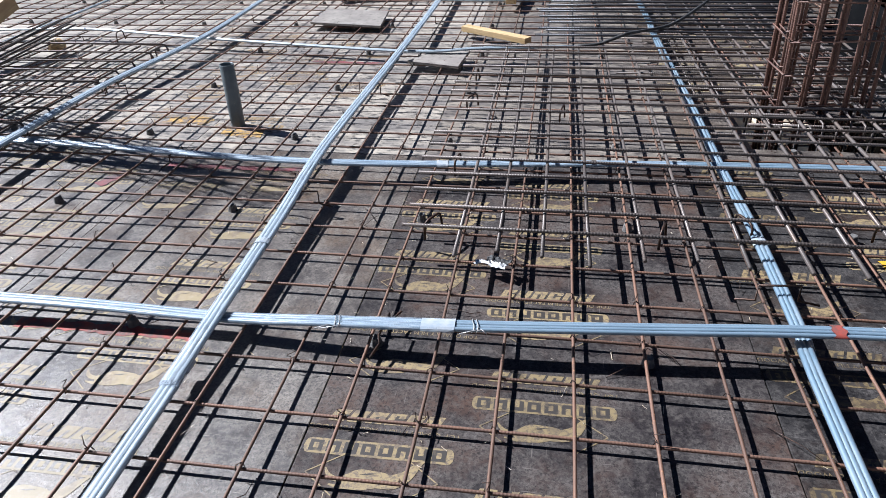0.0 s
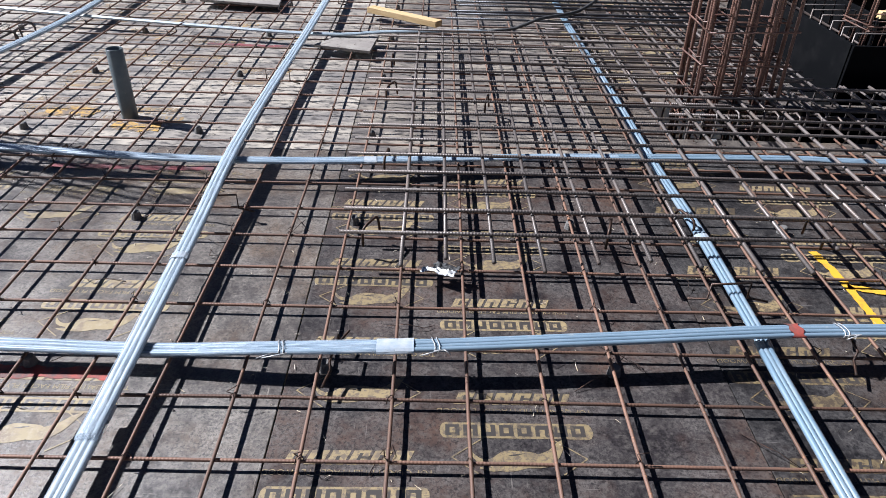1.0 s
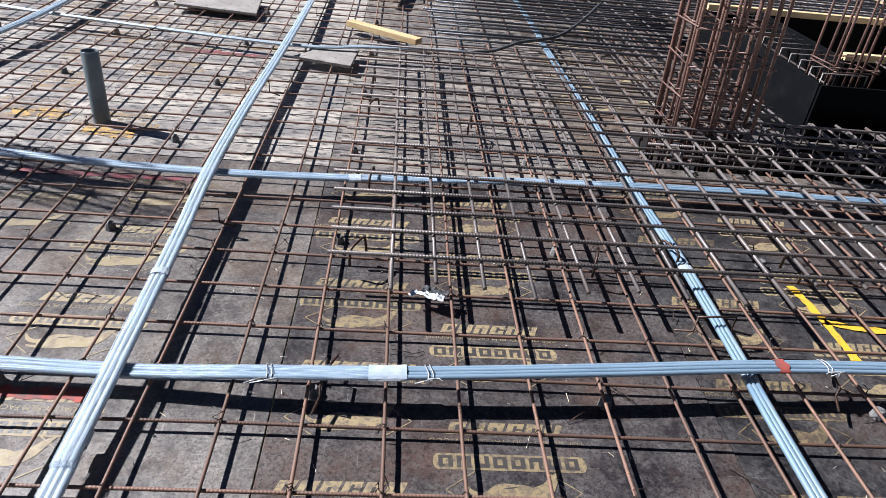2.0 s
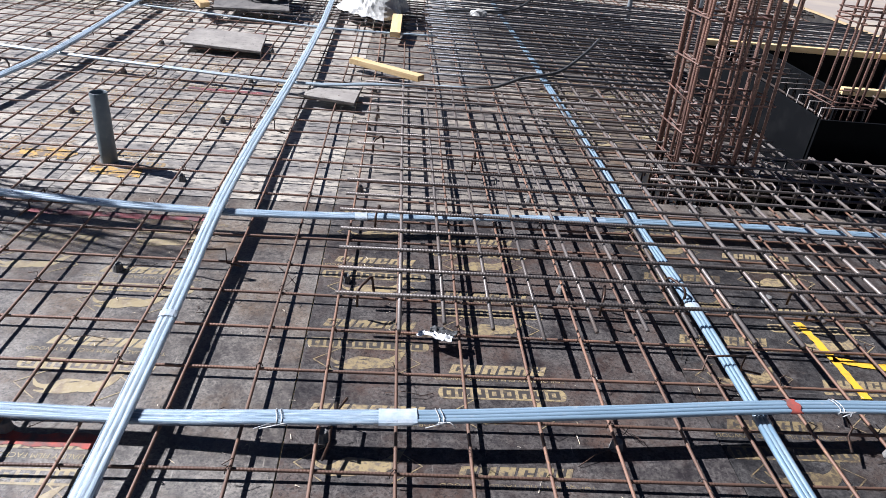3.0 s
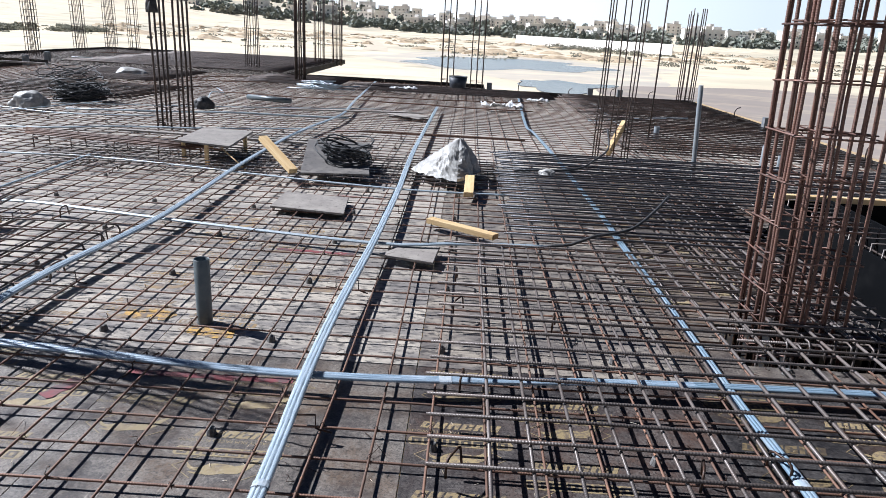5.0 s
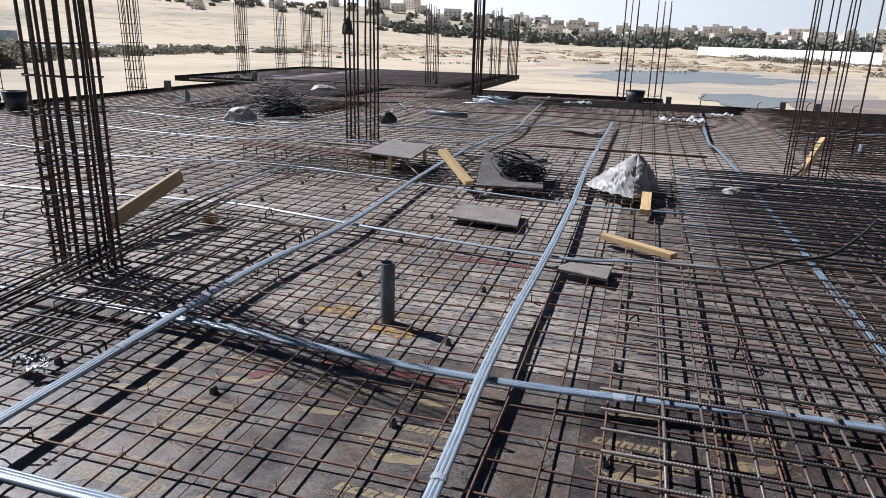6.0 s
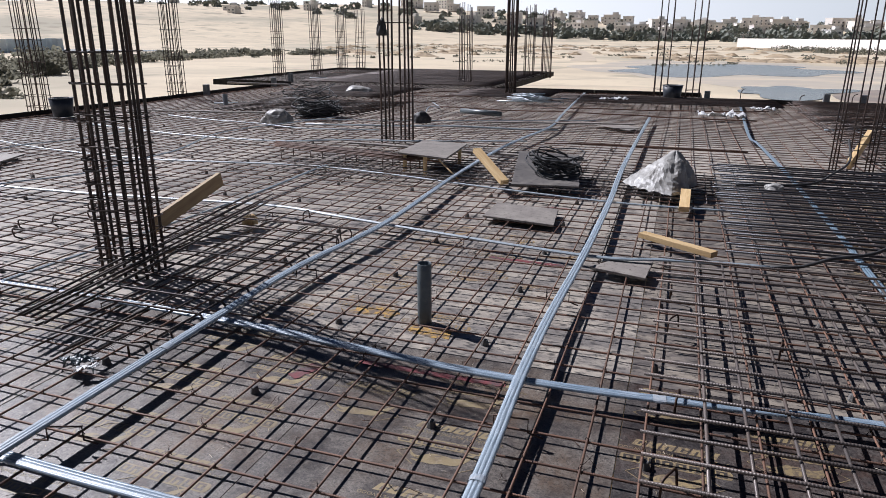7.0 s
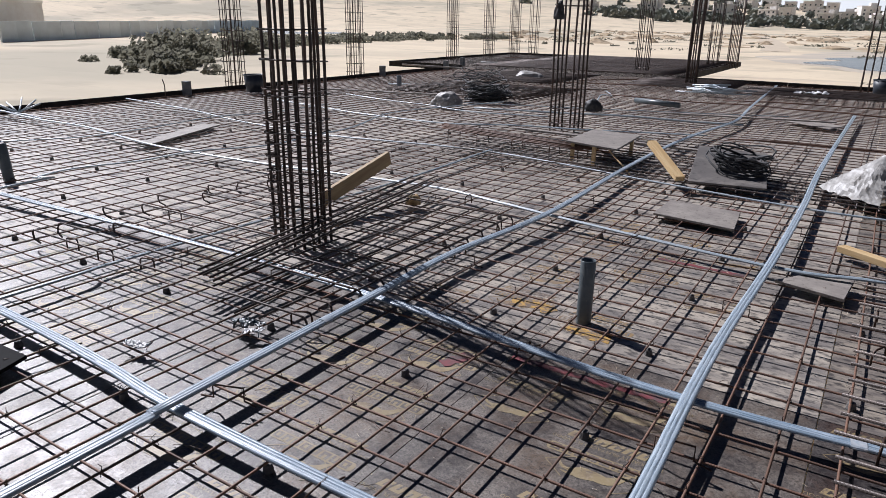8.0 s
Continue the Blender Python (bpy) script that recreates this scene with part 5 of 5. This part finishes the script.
# bundle of slanting bars by the loose mat
sheaf = thing("bar_bundle", "sheaf of thin dark bars lying slantwise over the mat", "rebar bundle")
for k in range(6):
    dx = -0.05 * k + (0.04 if k > 3 else 0)
    tube("bar", wobble((-3.02 + dx, 2.55 + rng.uniform(-0.06, 0.1), 0.152 + 0.004 * k), (-3.38 + dx * 1.1, 5.1 + rng.uniform(-0.1, 0.2), 0.152 + 0.004 * k), 0.5, 0.005, rng), 0.007, M["cage"], sheaf, 6)


def coil(label, x, y, z, r, h, n, seed, mat="cable", rw=0.006):
    c = thing("wire_coil", label, "wire", at=(x, y, z))
    g = random.Random(seed)
    for k in range(n):
        pts = []
        a0, rr, tz = g.uniform(0, 6.28), r * g.uniform(0.72, 1.0), g.uniform(0.1, 0.9) * h
        ox, oy, tilt, ta = g.uniform(-.2, .2) * r, g.uniform(-.2, .2) * r, g.uniform(0, 0.5), g.uniform(0, 6.28)
        for i in range(15):
            a = a0 + 5.8 * i / 14
            q = rr * (1 + 0.08 * math.sin(3 * a + k))
            pts.append((ox + q * math.cos(a), oy + q * math.sin(a), max(0.01, tz + tilt * q * math.cos(a - ta))))
        tube("strand", pts, rw, M[mat], c, 5)
    return c


coil("tangled coil of dark binding wire on the panel", -1.38, 7.1, 0.15, 0.25, 0.17, 22, 3, rw=0.008)
coil("tangled heap of dark binding wire on the mesh", -6.5, 11.5, 0.05, 0.38, 0.2, 34, 4, rw=0.012)
coil("loose coil of dark wire near the far mats", -8.6, 14.8, 0.05, 0.55, 0.08, 9, 5, rw=0.01)


def sack(label, x, y, z, sx, sy, sz, seed, mat="sheet_white", peak=0.0, turn=0.0):
    """A slumped, creased bag or heap of plastic sheet."""
    sk = thing("sacking", label, "sack", at=(x, y, z), turn=turn)
    bm = bmesh.new()
    bmesh.ops.create_icosphere(bm, subdivisions=4, radius=1.0)
    for v in bm.verts:
        p = v.co.copy()
        n1 = noise.noise((p * 1.3 + Vector((seed, 0, 0)))) * 0.3
        n2 = (1 - abs(noise.noise((p * 2.6 + Vector((0, seed, 0))))) * 2) * 0.16
        n3 = (1 - abs(noise.noise((p * 6.0 + Vector((0, 0, seed))))) * 2) * 0.07
        k = 1 + n1 + n2 + n3
        top = max(0.0, p.z)
        narrow = 1 - peak * top ** 0.8
        v.co = Vector((p.x * k * sx * narrow + peak * 0.35 * sx * top, p.y * k * sy * narrow, max(-0.25, p.z) * (k if peak == 0 else 1 + 0.4 * (k - 1)) * sz + 0.25 * sz))
        if v.co.z < 0.02:
            v.co.z = 0.0 + 0.01 * abs(n1)
    part("sheet", bm, M[mat], sk, smooth=True)
    return sk


def rag(label, x, y, z, length, width, seed, mat, turn=0.0):
    """A small crumpled strip of plastic or cloth."""
    rg = thing("scrap", label, "scrap", at=(x, y, z), turn=turn)
    V, F, nu, nv = [], [], 22, 9
    for i in range(nu + 1):
        for j in range(nv + 1):
            u, v = i / nu - 0.5, j / nv - 0.5
            p = Vector((u * 9, v * 3, seed))
            pinch = 1 - 0.5 * abs(noise.noise(Vector((u * 5, seed, 0.0)))) * 2
            px = u * length + 0.25 * width * noise.noise(p)
            py = v * width * pinch + 0.35 * width * noise.noise(Vector((u * 3, seed, 2.0)))
            V.append((px, py, 0.003 + width * (0.42 * abs(noise.noise(p * 0.7)) + 0.3 * abs(noise.noise(p * 1.9 + Vector((4, 1, 0)))))))
    for i in range(nu):
        for j in range(nv):
            a = i * (nv + 1) + j
            F.append((a, a + nv + 1, a + nv + 2, a + 1))
    bm = bmesh.new()
    me = mesh_from("sheet", V, F)
    bm.from_mesh(me)
    bpy.data.meshes.remove(me)
    bmesh.ops.solidify(bm, geom=bm.faces[:], thickness=0.0012)
    part("sheet", bm, M[mat], rg)
    return rg


tent = thing("sacking", "creased grey-white plastic sacking propped up like a tent on the bars", "sack", at=(-0.25, 7.12, 0.085))
bm = bmesh.new()
FOOT = [(-0.46, 0.06), (0.0, -0.42), (0.12, -0.02), (0.17, 0.42), (-0.16, 0.4)]     # corners of its foot, round from the long flap
ang = sorted(math.atan2(q[1], q[0]) % 6.2832 for q in FOOT)
rad = {math.atan2(q[1], q[0]) % 6.2832: math.hypot(*q) for q in FOOT}
rows_n, cols_n, rings = 18, 84, []
for r_i in range(rows_n + 1):
    u = r_i / rows_n
    ring = []
    for c_i in range(cols_n):
        a = 6.2832 * c_i / cols_n
        lo = max([q for q in ang if q <= a] or [ang[-1] - 6.2832])
        hi = min([q for q in ang if q > a] or [ang[0] + 6.2832])
        w = (a - lo) / (hi - lo)
        rr = (rad[lo % 6.2832] if lo >= 0 else rad[ang[-1]]) * (1 - w) + (rad[hi] if hi < 6.2832 else rad[ang[0]]) * w
        sag = math.sin(math.pi * w)
        v = Vector((math.cos(a) * rr * u * (1 - 0.16 * sag * u), math.sin(a) * rr * u * (1 - 0.16 * sag * u), 0.35 * (1 - u ** (0.85 + 0.3 * sag))))
        f = u * (1.2 - u) * 2.2
        crease = (1 - 2.4 * abs(noise.noise(Vector((v.x * 5.5, v.y * 5.5, v.z * 7)) + Vector((7, 2, 3))))) * 0.026
        fine = (1 - 2 * abs(noise.noise(Vector((v.x * 17, v.y * 17, v.z * 13))))) * 0.01
        v += Vector((math.cos(a), math.sin(a), 0.7)) * (crease + fine) * min(1, f + 0.15)
        if r_i == rows_n:
            v.z = 0.006 + 0.03 * abs(noise.noise(Vector((a * 3.1, 4, 2))))
        ring.append(bm.verts.new((v.x, v.y, max(0.004, v.z))))
    rings.append(ring)
for r_i in range(rows_n):
    for c_i in range(cols_n):
        d_i = (c_i + 1) % cols_n
        bm.faces.new((rings[r_i][c_i], rings[r_i + 1][c_i], rings[r_i + 1][d_i], rings[r_i][d_i]))
bmesh.ops.remove_doubles(bm, verts=bm.verts[:], dist=0.0005)
bmesh.ops.recalc_face_normals(bm, faces=bm.faces[:])
part("sheet", bm, M["sheet_white"], tent)
sack("slumped pale cement bag lying on the mesh", -6.6, 10.3, 0.05, 0.22, 0.17, 0.16, 5.0)
rag("crumpled white plastic sheet near the slab edge", 0.45, 13.6, 0.06, 0.75, 0.34, 6.2, "white", 8)
rag("crumpled white plastic sheet near the slab edge", 1.3, 15.2, 0.06, 0.45, 0.28, 7.4, "white", -10)
rag("white plastic scrap on the far mesh", -1.65, 16.0, 0.1, 0.6, 0.2, 8.2, "white", 5)
sack("white scrap heap on the far mesh", -7.9, 16.1, 0.05, 0.35, 0.25, 0.14, 9.0)
sack("dark bundle of rag beside the column", -4.35, 11.2, 0.05, 0.12, 0.12, 0.14, 10.0, "cable")
rag("small crumpled white plastic scrap under a bar end", 0.065, 2.205, 0.046, 0.11, 0.036, 3.3, "white", -12)
rag("dark cloth strip crumpled in the white scrap", 0.09, 2.225, 0.05, 0.09, 0.03, 5.1, "cable", -20)
sack("dark rag knotted on the tall column bars", -4.2, 9.28, 1.45, 0.06, 0.05, 0.16, 11.0, "cable")
rag("dark crumpled plastic on the mesh", -2.72, 2.48, 0.046, 0.17, 0.08, 12.4, "drain", 10)
rag("pale crumpled plastic beside the dark one", -2.63, 2.44, 0.048, 0.09, 0.04, 8.7, "white", 50)
rag("small white plastic scrap on the mesh", -2.95, 2.05, 0.046, 0.13, 0.06, 13.3, "white", 20)
sack("small pale lump on the dense bars", 0.62, 7.0, 0.15, 0.07, 0.05, 0.04, 14.0)
sack("small ochre lump by the bar sheaf", -3.36, 4.75, 0.05, 0.06, 0.05, 0.05, 15.0, "timber")


def tub(x, y, r, h):
    t = thing("bucket", "blue-black plastic builder's bucket standing on the deck", "bucket", at=(x, y, 0.045))
    V, F, n = [], [], 24
    for z, rr in ((0, r * 0.8), (h, r), (h, r * 0.95), (0.02, r * 0.76)):
        V += [(rr * math.cos(2 * math.pi * k / n), rr * math.sin(2 * math.pi * k / n), z) for k in range(n)]
    for a in range(3):
        F += [(a * n + k, a * n + (k + 1) % n, (a + 1) * n + (k + 1) % n, (a + 1) * n + k) for k in range(n)]
    F.append(tuple(range(n))[::-1])
    F.append(tuple(range(3 * n, 4 * n)))
    put("shell", mesh_from("shell", V, F, (M["bucket"],)), t)
    tube("rim", [(r * 1.01 * math.cos(2 * math.pi * k / 20), r * 1.01 * math.sin(2 * math.pi * k / 20), h) for k in range(21)], 0.008, M["bucket"], t, 5)


tub(-10.7, 9.8, 0.2, 0.32)
tub(-0.45, 17.0, 0.22, 0.34)
lying = thing("lying_pipe", "dark plastic pipe length lying on the mesh", "pipe")
tube("pipe_wall", [(-4.15, 12.75, 0.1), (-3.3, 12.45, 0.1)], 0.045, M["drain"], lying, 14)
heap = thing("conduit_heap", "loose heap of pale conduit offcuts", "conduit")
for k in range(16):
    a, l = rng.uniform(0, 3.14), rng.uniform(0.3, 0.7)
    cx, cy = -3.4 + rng.uniform(-.25, .25), 15.3 + rng.uniform(-.25, .25)
    tube("offcut", [(cx - l * math.cos(a), cy - l * math.sin(a) * 0.6, 0.06 + 0.01 * k), (cx + l * math.cos(a), cy + l * math.sin(a) * 0.6, 0.07 + 0.012 * k)], 0.013, M["pvc"], heap, 6)

# cables and hoses
for pts, lab in (([(0.37, 4.80, 0.1), (0.55, 4.815, 0.12), (0.7, 4.86, 0.17), (1.0, 5.1, 0.17), (1.25, 5.45, 0.22), (1.45, 5.8, 0.27)], "black flexible hose rising from the conduit end"),
                 ([(0.3, 7.05, 0.16), (0.91, 7.23, 0.17), (1.2, 7.7, 0.2), (1.42, 8.15, 0.26), (1.5, 8.7, 0.4)], "black cable curving over the dense bars"),
                 ([(-4.3, 11.1, 0.06), (-4.6, 12.2, 0.2), (-4.75, 13.2, 0.1), (-5.4, 14.6, 0.06)], "pale loose conduit curving over the mesh"),
                 ([(-11.3, 5.3, 0.1), (-10.6, 5.4, 0.08), (-9.9, 5.3, 0.09)], "pale conduit tails fanned out at the slab edge")):
    c = thing("cable", lab, "cable")
    tube("sheath", smooth_path(pts, 0.06), 0.011, M["pvc"] if lab.startswith("pale") else M["cable"], c, 7)
fan = thing("conduit_tails", "white conduit tails fanning out by the slab edge", "conduit", at=(-10.8, 5.45, 0.08))
for k in range(6):
    a = radians(60 + 40 * k)
    tube("tail", [(0, 0, 0), (0.12 * math.cos(a), 0.12 * math.sin(a), 0.05), (0.3 * math.cos(a), 0.3 * math.sin(a), 0.12 + 0.03 * (k % 3))], 0.012, M["pvc"], fan, 5)

# laths, bars and conduits strewn over the far end of the deck
rng = random.Random(58)
LOOSE = (((-10.0, 10.6), (-8.3, 11.2), "timber"), ((-8.4, 10.9), (-6.5, 11.3), "timber"), ((-9.6, 12.6), (-5.7, 13.9), "pvc"), ((-8.9, 12.3), (-5.2, 14.3), "bar"), ((-8.7, 12.9), (-5.5, 13.2), "bar"),
         ((-6.0, 10.2), (-2.0, 10.9), "pvc"), ((-3.2, 11.2), (-0.9, 11.6), "timber"), ((-5.6, 17.0), (-3.6, 17.9), "timber"), ((-6.6, 16.2), (-4.8, 18.3), "bar"), ((-7.6, 15.0), (-4.6, 15.6), "bar"),
         ((-9.4, 19.6), (-6.2, 20.9), "pvc"), ((-11.8, 20.5), (-8.6, 22.6), "pvc"), ((-10.2, 22.4), (-6.9, 23.0), "pvc"), ((-12.6, 23.5), (-9.2, 24.9), "bar"), ((-9.0, 24.6), (-6.1, 25.6), "pvc"),
         ((-1.9, 9.3), (0.6, 9.55), "bar"), ((-4.4, 8.6), (-1.2, 8.3), "timber"), ((1.9, 12.3), (3.8, 13.1), "pvc"), ((-2.9, 14.0), (1.3, 14.2), "bar"), ((-5.0, 13.3), (1.0, 13.0), "bar"))
for (xa, ya), (xb, yb), what in LOOSE:
    za, zb = 0.07 + rng.uniform(0, 0.05), 0.07 + rng.uniform(0, 0.06)
    if what == "timber":
        timber("weathered timber lath lying loose on the far mesh", (xa, ya, za), (xb, yb, zb), 0.07, 0.022, "grey_ply")
    else:
        lb = thing("loose_bar" if what == "bar" else "loose_conduit", "dark rusty bar lying loose on the mesh" if what == "bar" else "pale loose conduit lying across the far mesh", "rebar" if what == "bar" else "conduit", group="loose lengths")
        tube("length", wobble((xa, ya, za), (xb, yb, zb), 0.4, 0.03, rng, 0.008), 0.012 if what == "bar" else 0.014, M["rust_x" if what == "bar" else "pvc"], lb, 6)

# bent starter bars along the slab edges
for k, (ex, ey, eh) in enumerate([(-11.25, 4.9, 0.3), (-11.25, 8.2, 0.35), (5.0, 7.6, 0.4), (5.0, 9.4, 0.35), (5.0, 11.2, 0.3), (5.0, 14.0, 0.3), (3.2, 17.1, 0.3), (4.1, 17.1, 0.28), (1.0, 17.1, 0.35), (2.2, 17.1, 0.25)]):
    st = thing("starter_bar", "bent dark starter bar at the slab edge", "rebar", group="edge starter bars", at=(ex, ey, 0.0))
    tube("bent_bar", [(0, 0, 0), (0, 0, eh * 0.7), (0.02, -0.03, eh * 0.9), (0.07, -0.08, eh)], 0.01, M["cage"], st, 6)
for k, (ex, ey) in enumerate([(-11.3, 8.7), (-11.3, 14.6), (-11.3, 17.6), (-11.9, 19.5), (4.95, 12.4), (0.3, 17.0), (2.7, 17.05), (3.4, 17.05)]):
    bl = thing("edge_block", "small blue-grey block fixed at the slab edge", "block", group="edge blocks", at=(ex, ey, 0.0))
    part("block", box_bm(0.12, 0.12, 0.28, Matrix.Translation((0, 0, 0.14)), 0.006), M["edge_block"], bl)


# ---- chairs and spacers ----
def spacer(x, y, seed):
    g = random.Random(seed)
    sp = thing("concrete_spacer", "small dark concrete cover spacer tied under the mesh", "spacer", group="cover spacers", at=(x, y, 0.0), turn=g.uniform(-30, 30))
    bm = bmesh.new()
    bmesh.ops.create_cone(bm, cap_ends=True, segments=8, radius1=0.021, radius2=0.015, depth=0.03, matrix=Matrix.Translation((0, 0, 0.015)))
    bmesh.ops.bevel(bm, geom=bm.edges[:], offset=0.002, segments=1, affect="EDGES")
    part("block", bm, M["concrete"], sp)
    tube("tie", [(-0.015, 0, 0.045), (-0.008, 0.004, 0.06), (0.01, -0.003, 0.056), (0.025, 0.01, 0.07)], 0.0012, M["wire"], sp, 4)
    return sp


n = 0
for i in range(-12, 4):
    for j in range(0, 11):
        sx, sy = -0.25 + 0.805 * i, 1.80 + 0.776 * j
        if sx < -9 or any(h[0] - 0.05 < sx < h[1] + 0.05 and h[2] - 0.05 < sy < h[3] + 0.05 for h in (HOLE, TRENCH)):
            continue
        n += 1
        spacer(sx, sy, n)

CH = [(-0.74, 2.58, 5), (-0.8, 3.95, -8), (-0.75, 5.6, 3), (-0.76, 7.2, -4), (-2.26, 1.98, 20), (-2.31, 3.8, 10), (-2.25, 5.6, -6), (-2.3, 7.0, 4), (0.97, 2.1, 5), (0.95, 4.6, 0)]
for x, y, a in CH:
    chair(x, y, a, 0.13, 0.06)
for x, y, a in [(-0.22, 1.8, 86), (1.24, 1.88, 80), (-1.6, 1.76, 95), (-3.2, 1.82, 88), (-1.5, 2.97, 85), (-3.1, 3.05, 92), (-4.6, 3.05, 90), (-1.6, 4.83, 80), (-3.3, 4.93, 95), (-4.6, 4.95, 88), (-6.8, 5.05, 90), (-1.6, 6.4, 84), (-3.4, 6.5, 95), (-4.8, 6.5, 88), (-7.2, 6.75, 90)]:
    chair(x, y, a, 0.11, 0.035)
# taller chairs under the top mats
for k, (x, y, a) in enumerate([(-0.17, 2.4, 60), (-0.15, 2.95, 80), (0.66, 2.42, 70), (0.95, 2.5, 110), (1.4, 2.45, 100), (0.3, 3.6, 75), (-0.18, 3.75, 60), (-0.2, 4.2, 85), (1.2, 3.6, 90), (-4.45, 2.62, 8), (-4.1, 2.62, 20), (-3.75, 2.66, 10), (-2.5, 2.62, 25), (-4.5, 3.4, 15), (-2.4, 3.9, 80), (-2.45, 4.5, 100), (-3.0, 5.0, 90)]):
    c = thing("bar_chair", "bent dark bar chair holding up the top bars", "bar chair", group="bar chairs", at=(x, y, 0.045), turn=a)
    tube("bent_bar", [(-0.05, 0.0, 0), (-0.05, 0, 0.05), (-0.042, 0, 0.066), (-0.025, 0.0, 0.072), (0.03, 0.004, 0.072), (0.044, 0.004, 0.066), (0.05, 0.004, 0.05), (0.054, 0, 0.0)], 0.005, M["wire"], c, 6)


# ---- paint marks and litter ----
def paint(name, label, pts, w, mat, seed):
    """A sprayed stroke on the deck, ragged at its sides."""
    g = random.Random(seed)
    P = smooth_path([(x, y, 0.0) for x, y in pts], 0.02)
    V, F = [], []
    for i, p in enumerate(P):
        t = (P[min(i + 1, len(P) - 1)] - P[max(i - 1, 0)]).normalized()
        s = Vector((-t.y, t.x, 0))
        V += [p + s * w * g.uniform(0.35, 0.6) + Vector((0, 0, 0.003)), p - s * w * g.uniform(0.35, 0.6) + Vector((0, 0, 0.003))]
    F = [(2 * i, 2 * i + 1, 2 * i + 3, 2 * i + 2) for i in range(len(P) - 1)]
    return tagged(put(name, mesh_from(name, V, F, (M[mat],))), label, "paint mark")


paint("paint_mark", "yellow sprayed angle mark on the plywood", [(1.42, 2.45), (1.44, 2.25), (1.44, 2.02)], 0.034, "yellow_paint", 1)
paint("paint_mark", "yellow sprayed stroke on the plywood", [(1.44, 2.24), (1.55, 2.21), (1.68, 2.2)], 0.032, "yellow_paint", 2)
paint("paint_mark", "faint yellow sprayed blot beside the drain pipe", [(-1.86, 3.55), (-1.7, 3.57), (-1.62, 3.53)], 0.1, "faded_yellow", 3)
paint("paint_mark", "faint yellow sprayed blot beside the drain pipe", [(-1.48, 3.42), (-1.36, 3.39), (-1.25, 3.4)], 0.09, "faded_yellow", 4)
paint("paint_mark", "red sprayed line under the conduits", [(-1.45, 1.77), (-1.1, 1.768), (-0.8, 1.765)], 0.048, "red_paint", 5)
paint("paint_mark", "red sprayed line under the conduits", [(-1.56, 2.985), (-1.1, 2.985), (-0.86, 2.993)], 0.045, "maroon", 6)
paint("paint_mark", "short worn red sprayed dash on the plywood", [(-1.79, 2.75), (-1.75, 2.82), (-1.72, 2.9)], 0.07, "maroon", 9)
paint("paint_mark", "red sprayed line under the conduits", [(-1.4, 4.7), (-1.1, 4.69), (-0.88, 4.68)], 0.045, "maroon", 7)
paint("paint_mark", "red sprayed line under the conduits", [(-1.3, 6.24), (-1.1, 6.23), (-0.9, 6.22)], 0.045, "maroon", 8)
g = random.Random(31)
V, F = [], []
for k in range(560):
    x, y = g.gauss(-0.4, 1.8), 0.9 + abs(g.gauss(0, 2.2))
    if not (-6 < x < 2.3) or (x > 1.45 and y > 3.4):
        continue
    a, l, w = g.uniform(0, 6.28), g.uniform(0.003, 0.011) * (2.2 if g.random() < 0.12 else 1), g.uniform(0.0006, 0.0014)
    u, s = Vector((math.cos(a), math.sin(a), g.uniform(-0.05, 0.15))) * l, Vector((-math.sin(a), math.cos(a), 0)) * w
    p = Vector((x, y, 0.004 + g.random() * 0.004))
    b = len(V)
    V += [p - u - s, p + u - s * 0.6, p + u + s * 0.6, p - u + s, p + Vector((0, 0, w))]
    F += [(b, b + 1, b + 4), (b + 1, b + 2, b + 4), (b + 2, b + 3, b + 4), (b + 3, b, b + 4)]
tagged(put("litter", mesh_from("litter", V, F, (M["straw"],), smooth=False)), "wood chips and straw scattered over the deck", "litter", kind="stuff")

paths = []
for k in range(46):
    x, y, a, l = g.uniform(-2.4, 1.6), g.uniform(1.0, 3.6), g.uniform(0, 6.28), g.uniform(0.05, 0.16)
    if x > 1.35 and y > 3.3:
        continue
    c, s = math.cos(a), math.sin(a)
    paths.append(([(x, y, 0.006), (x + c * l * .4, y + s * l * .4, 0.02), (x + c * l * .8 + .02 * s, y + s * l * .8, 0.012), (x + c * l, y + s * l + 0.02, 0.008)], 0.0013))
tubes("wire_offcuts", paths, M["wire"], None, 4)
tagged(bpy.data.objects["wire_offcuts"], "short bent offcuts of tie wire on the deck", "wire", kind="stuff")

# tie wires where the bars cross
paths = []
for i in range(-20, 10):
    for j in range(-2, 22):
        if (i + j) % 2 and g.random() < 0.75:
            continue
        x, y = -0.26 + 0.2 * i, 1.462 + 0.194 * j
        if not (-4 < x < 1.7) or (x > 1.42 and y > 3.38):
            continue
        d = g.choice((-1, 1))
        paths.append(([(x - 0.008, y - 0.008 * d, 0.03), (x - 0.004, y - 0.004 * d, 0.048), (x + 0.005, y + 0.005 * d, 0.048), (x + 0.009, y + 0.009 * d, 0.03)], 0.0016))
        if g.random() < 0.5:
            paths.append(([(x, y, 0.047), (x + g.uniform(-.012, .012), y + g.uniform(-.012, .012), 0.065), (x + g.uniform(-.02, .02), y + g.uniform(-.02, .02), 0.07)], 0.0014))
tubes("tie_wires", paths, M["wire"], None, 4)
tagged(bpy.data.objects["tie_wires"], "twisted wire ties at the crossings of the mesh", "wire", kind="stuff")
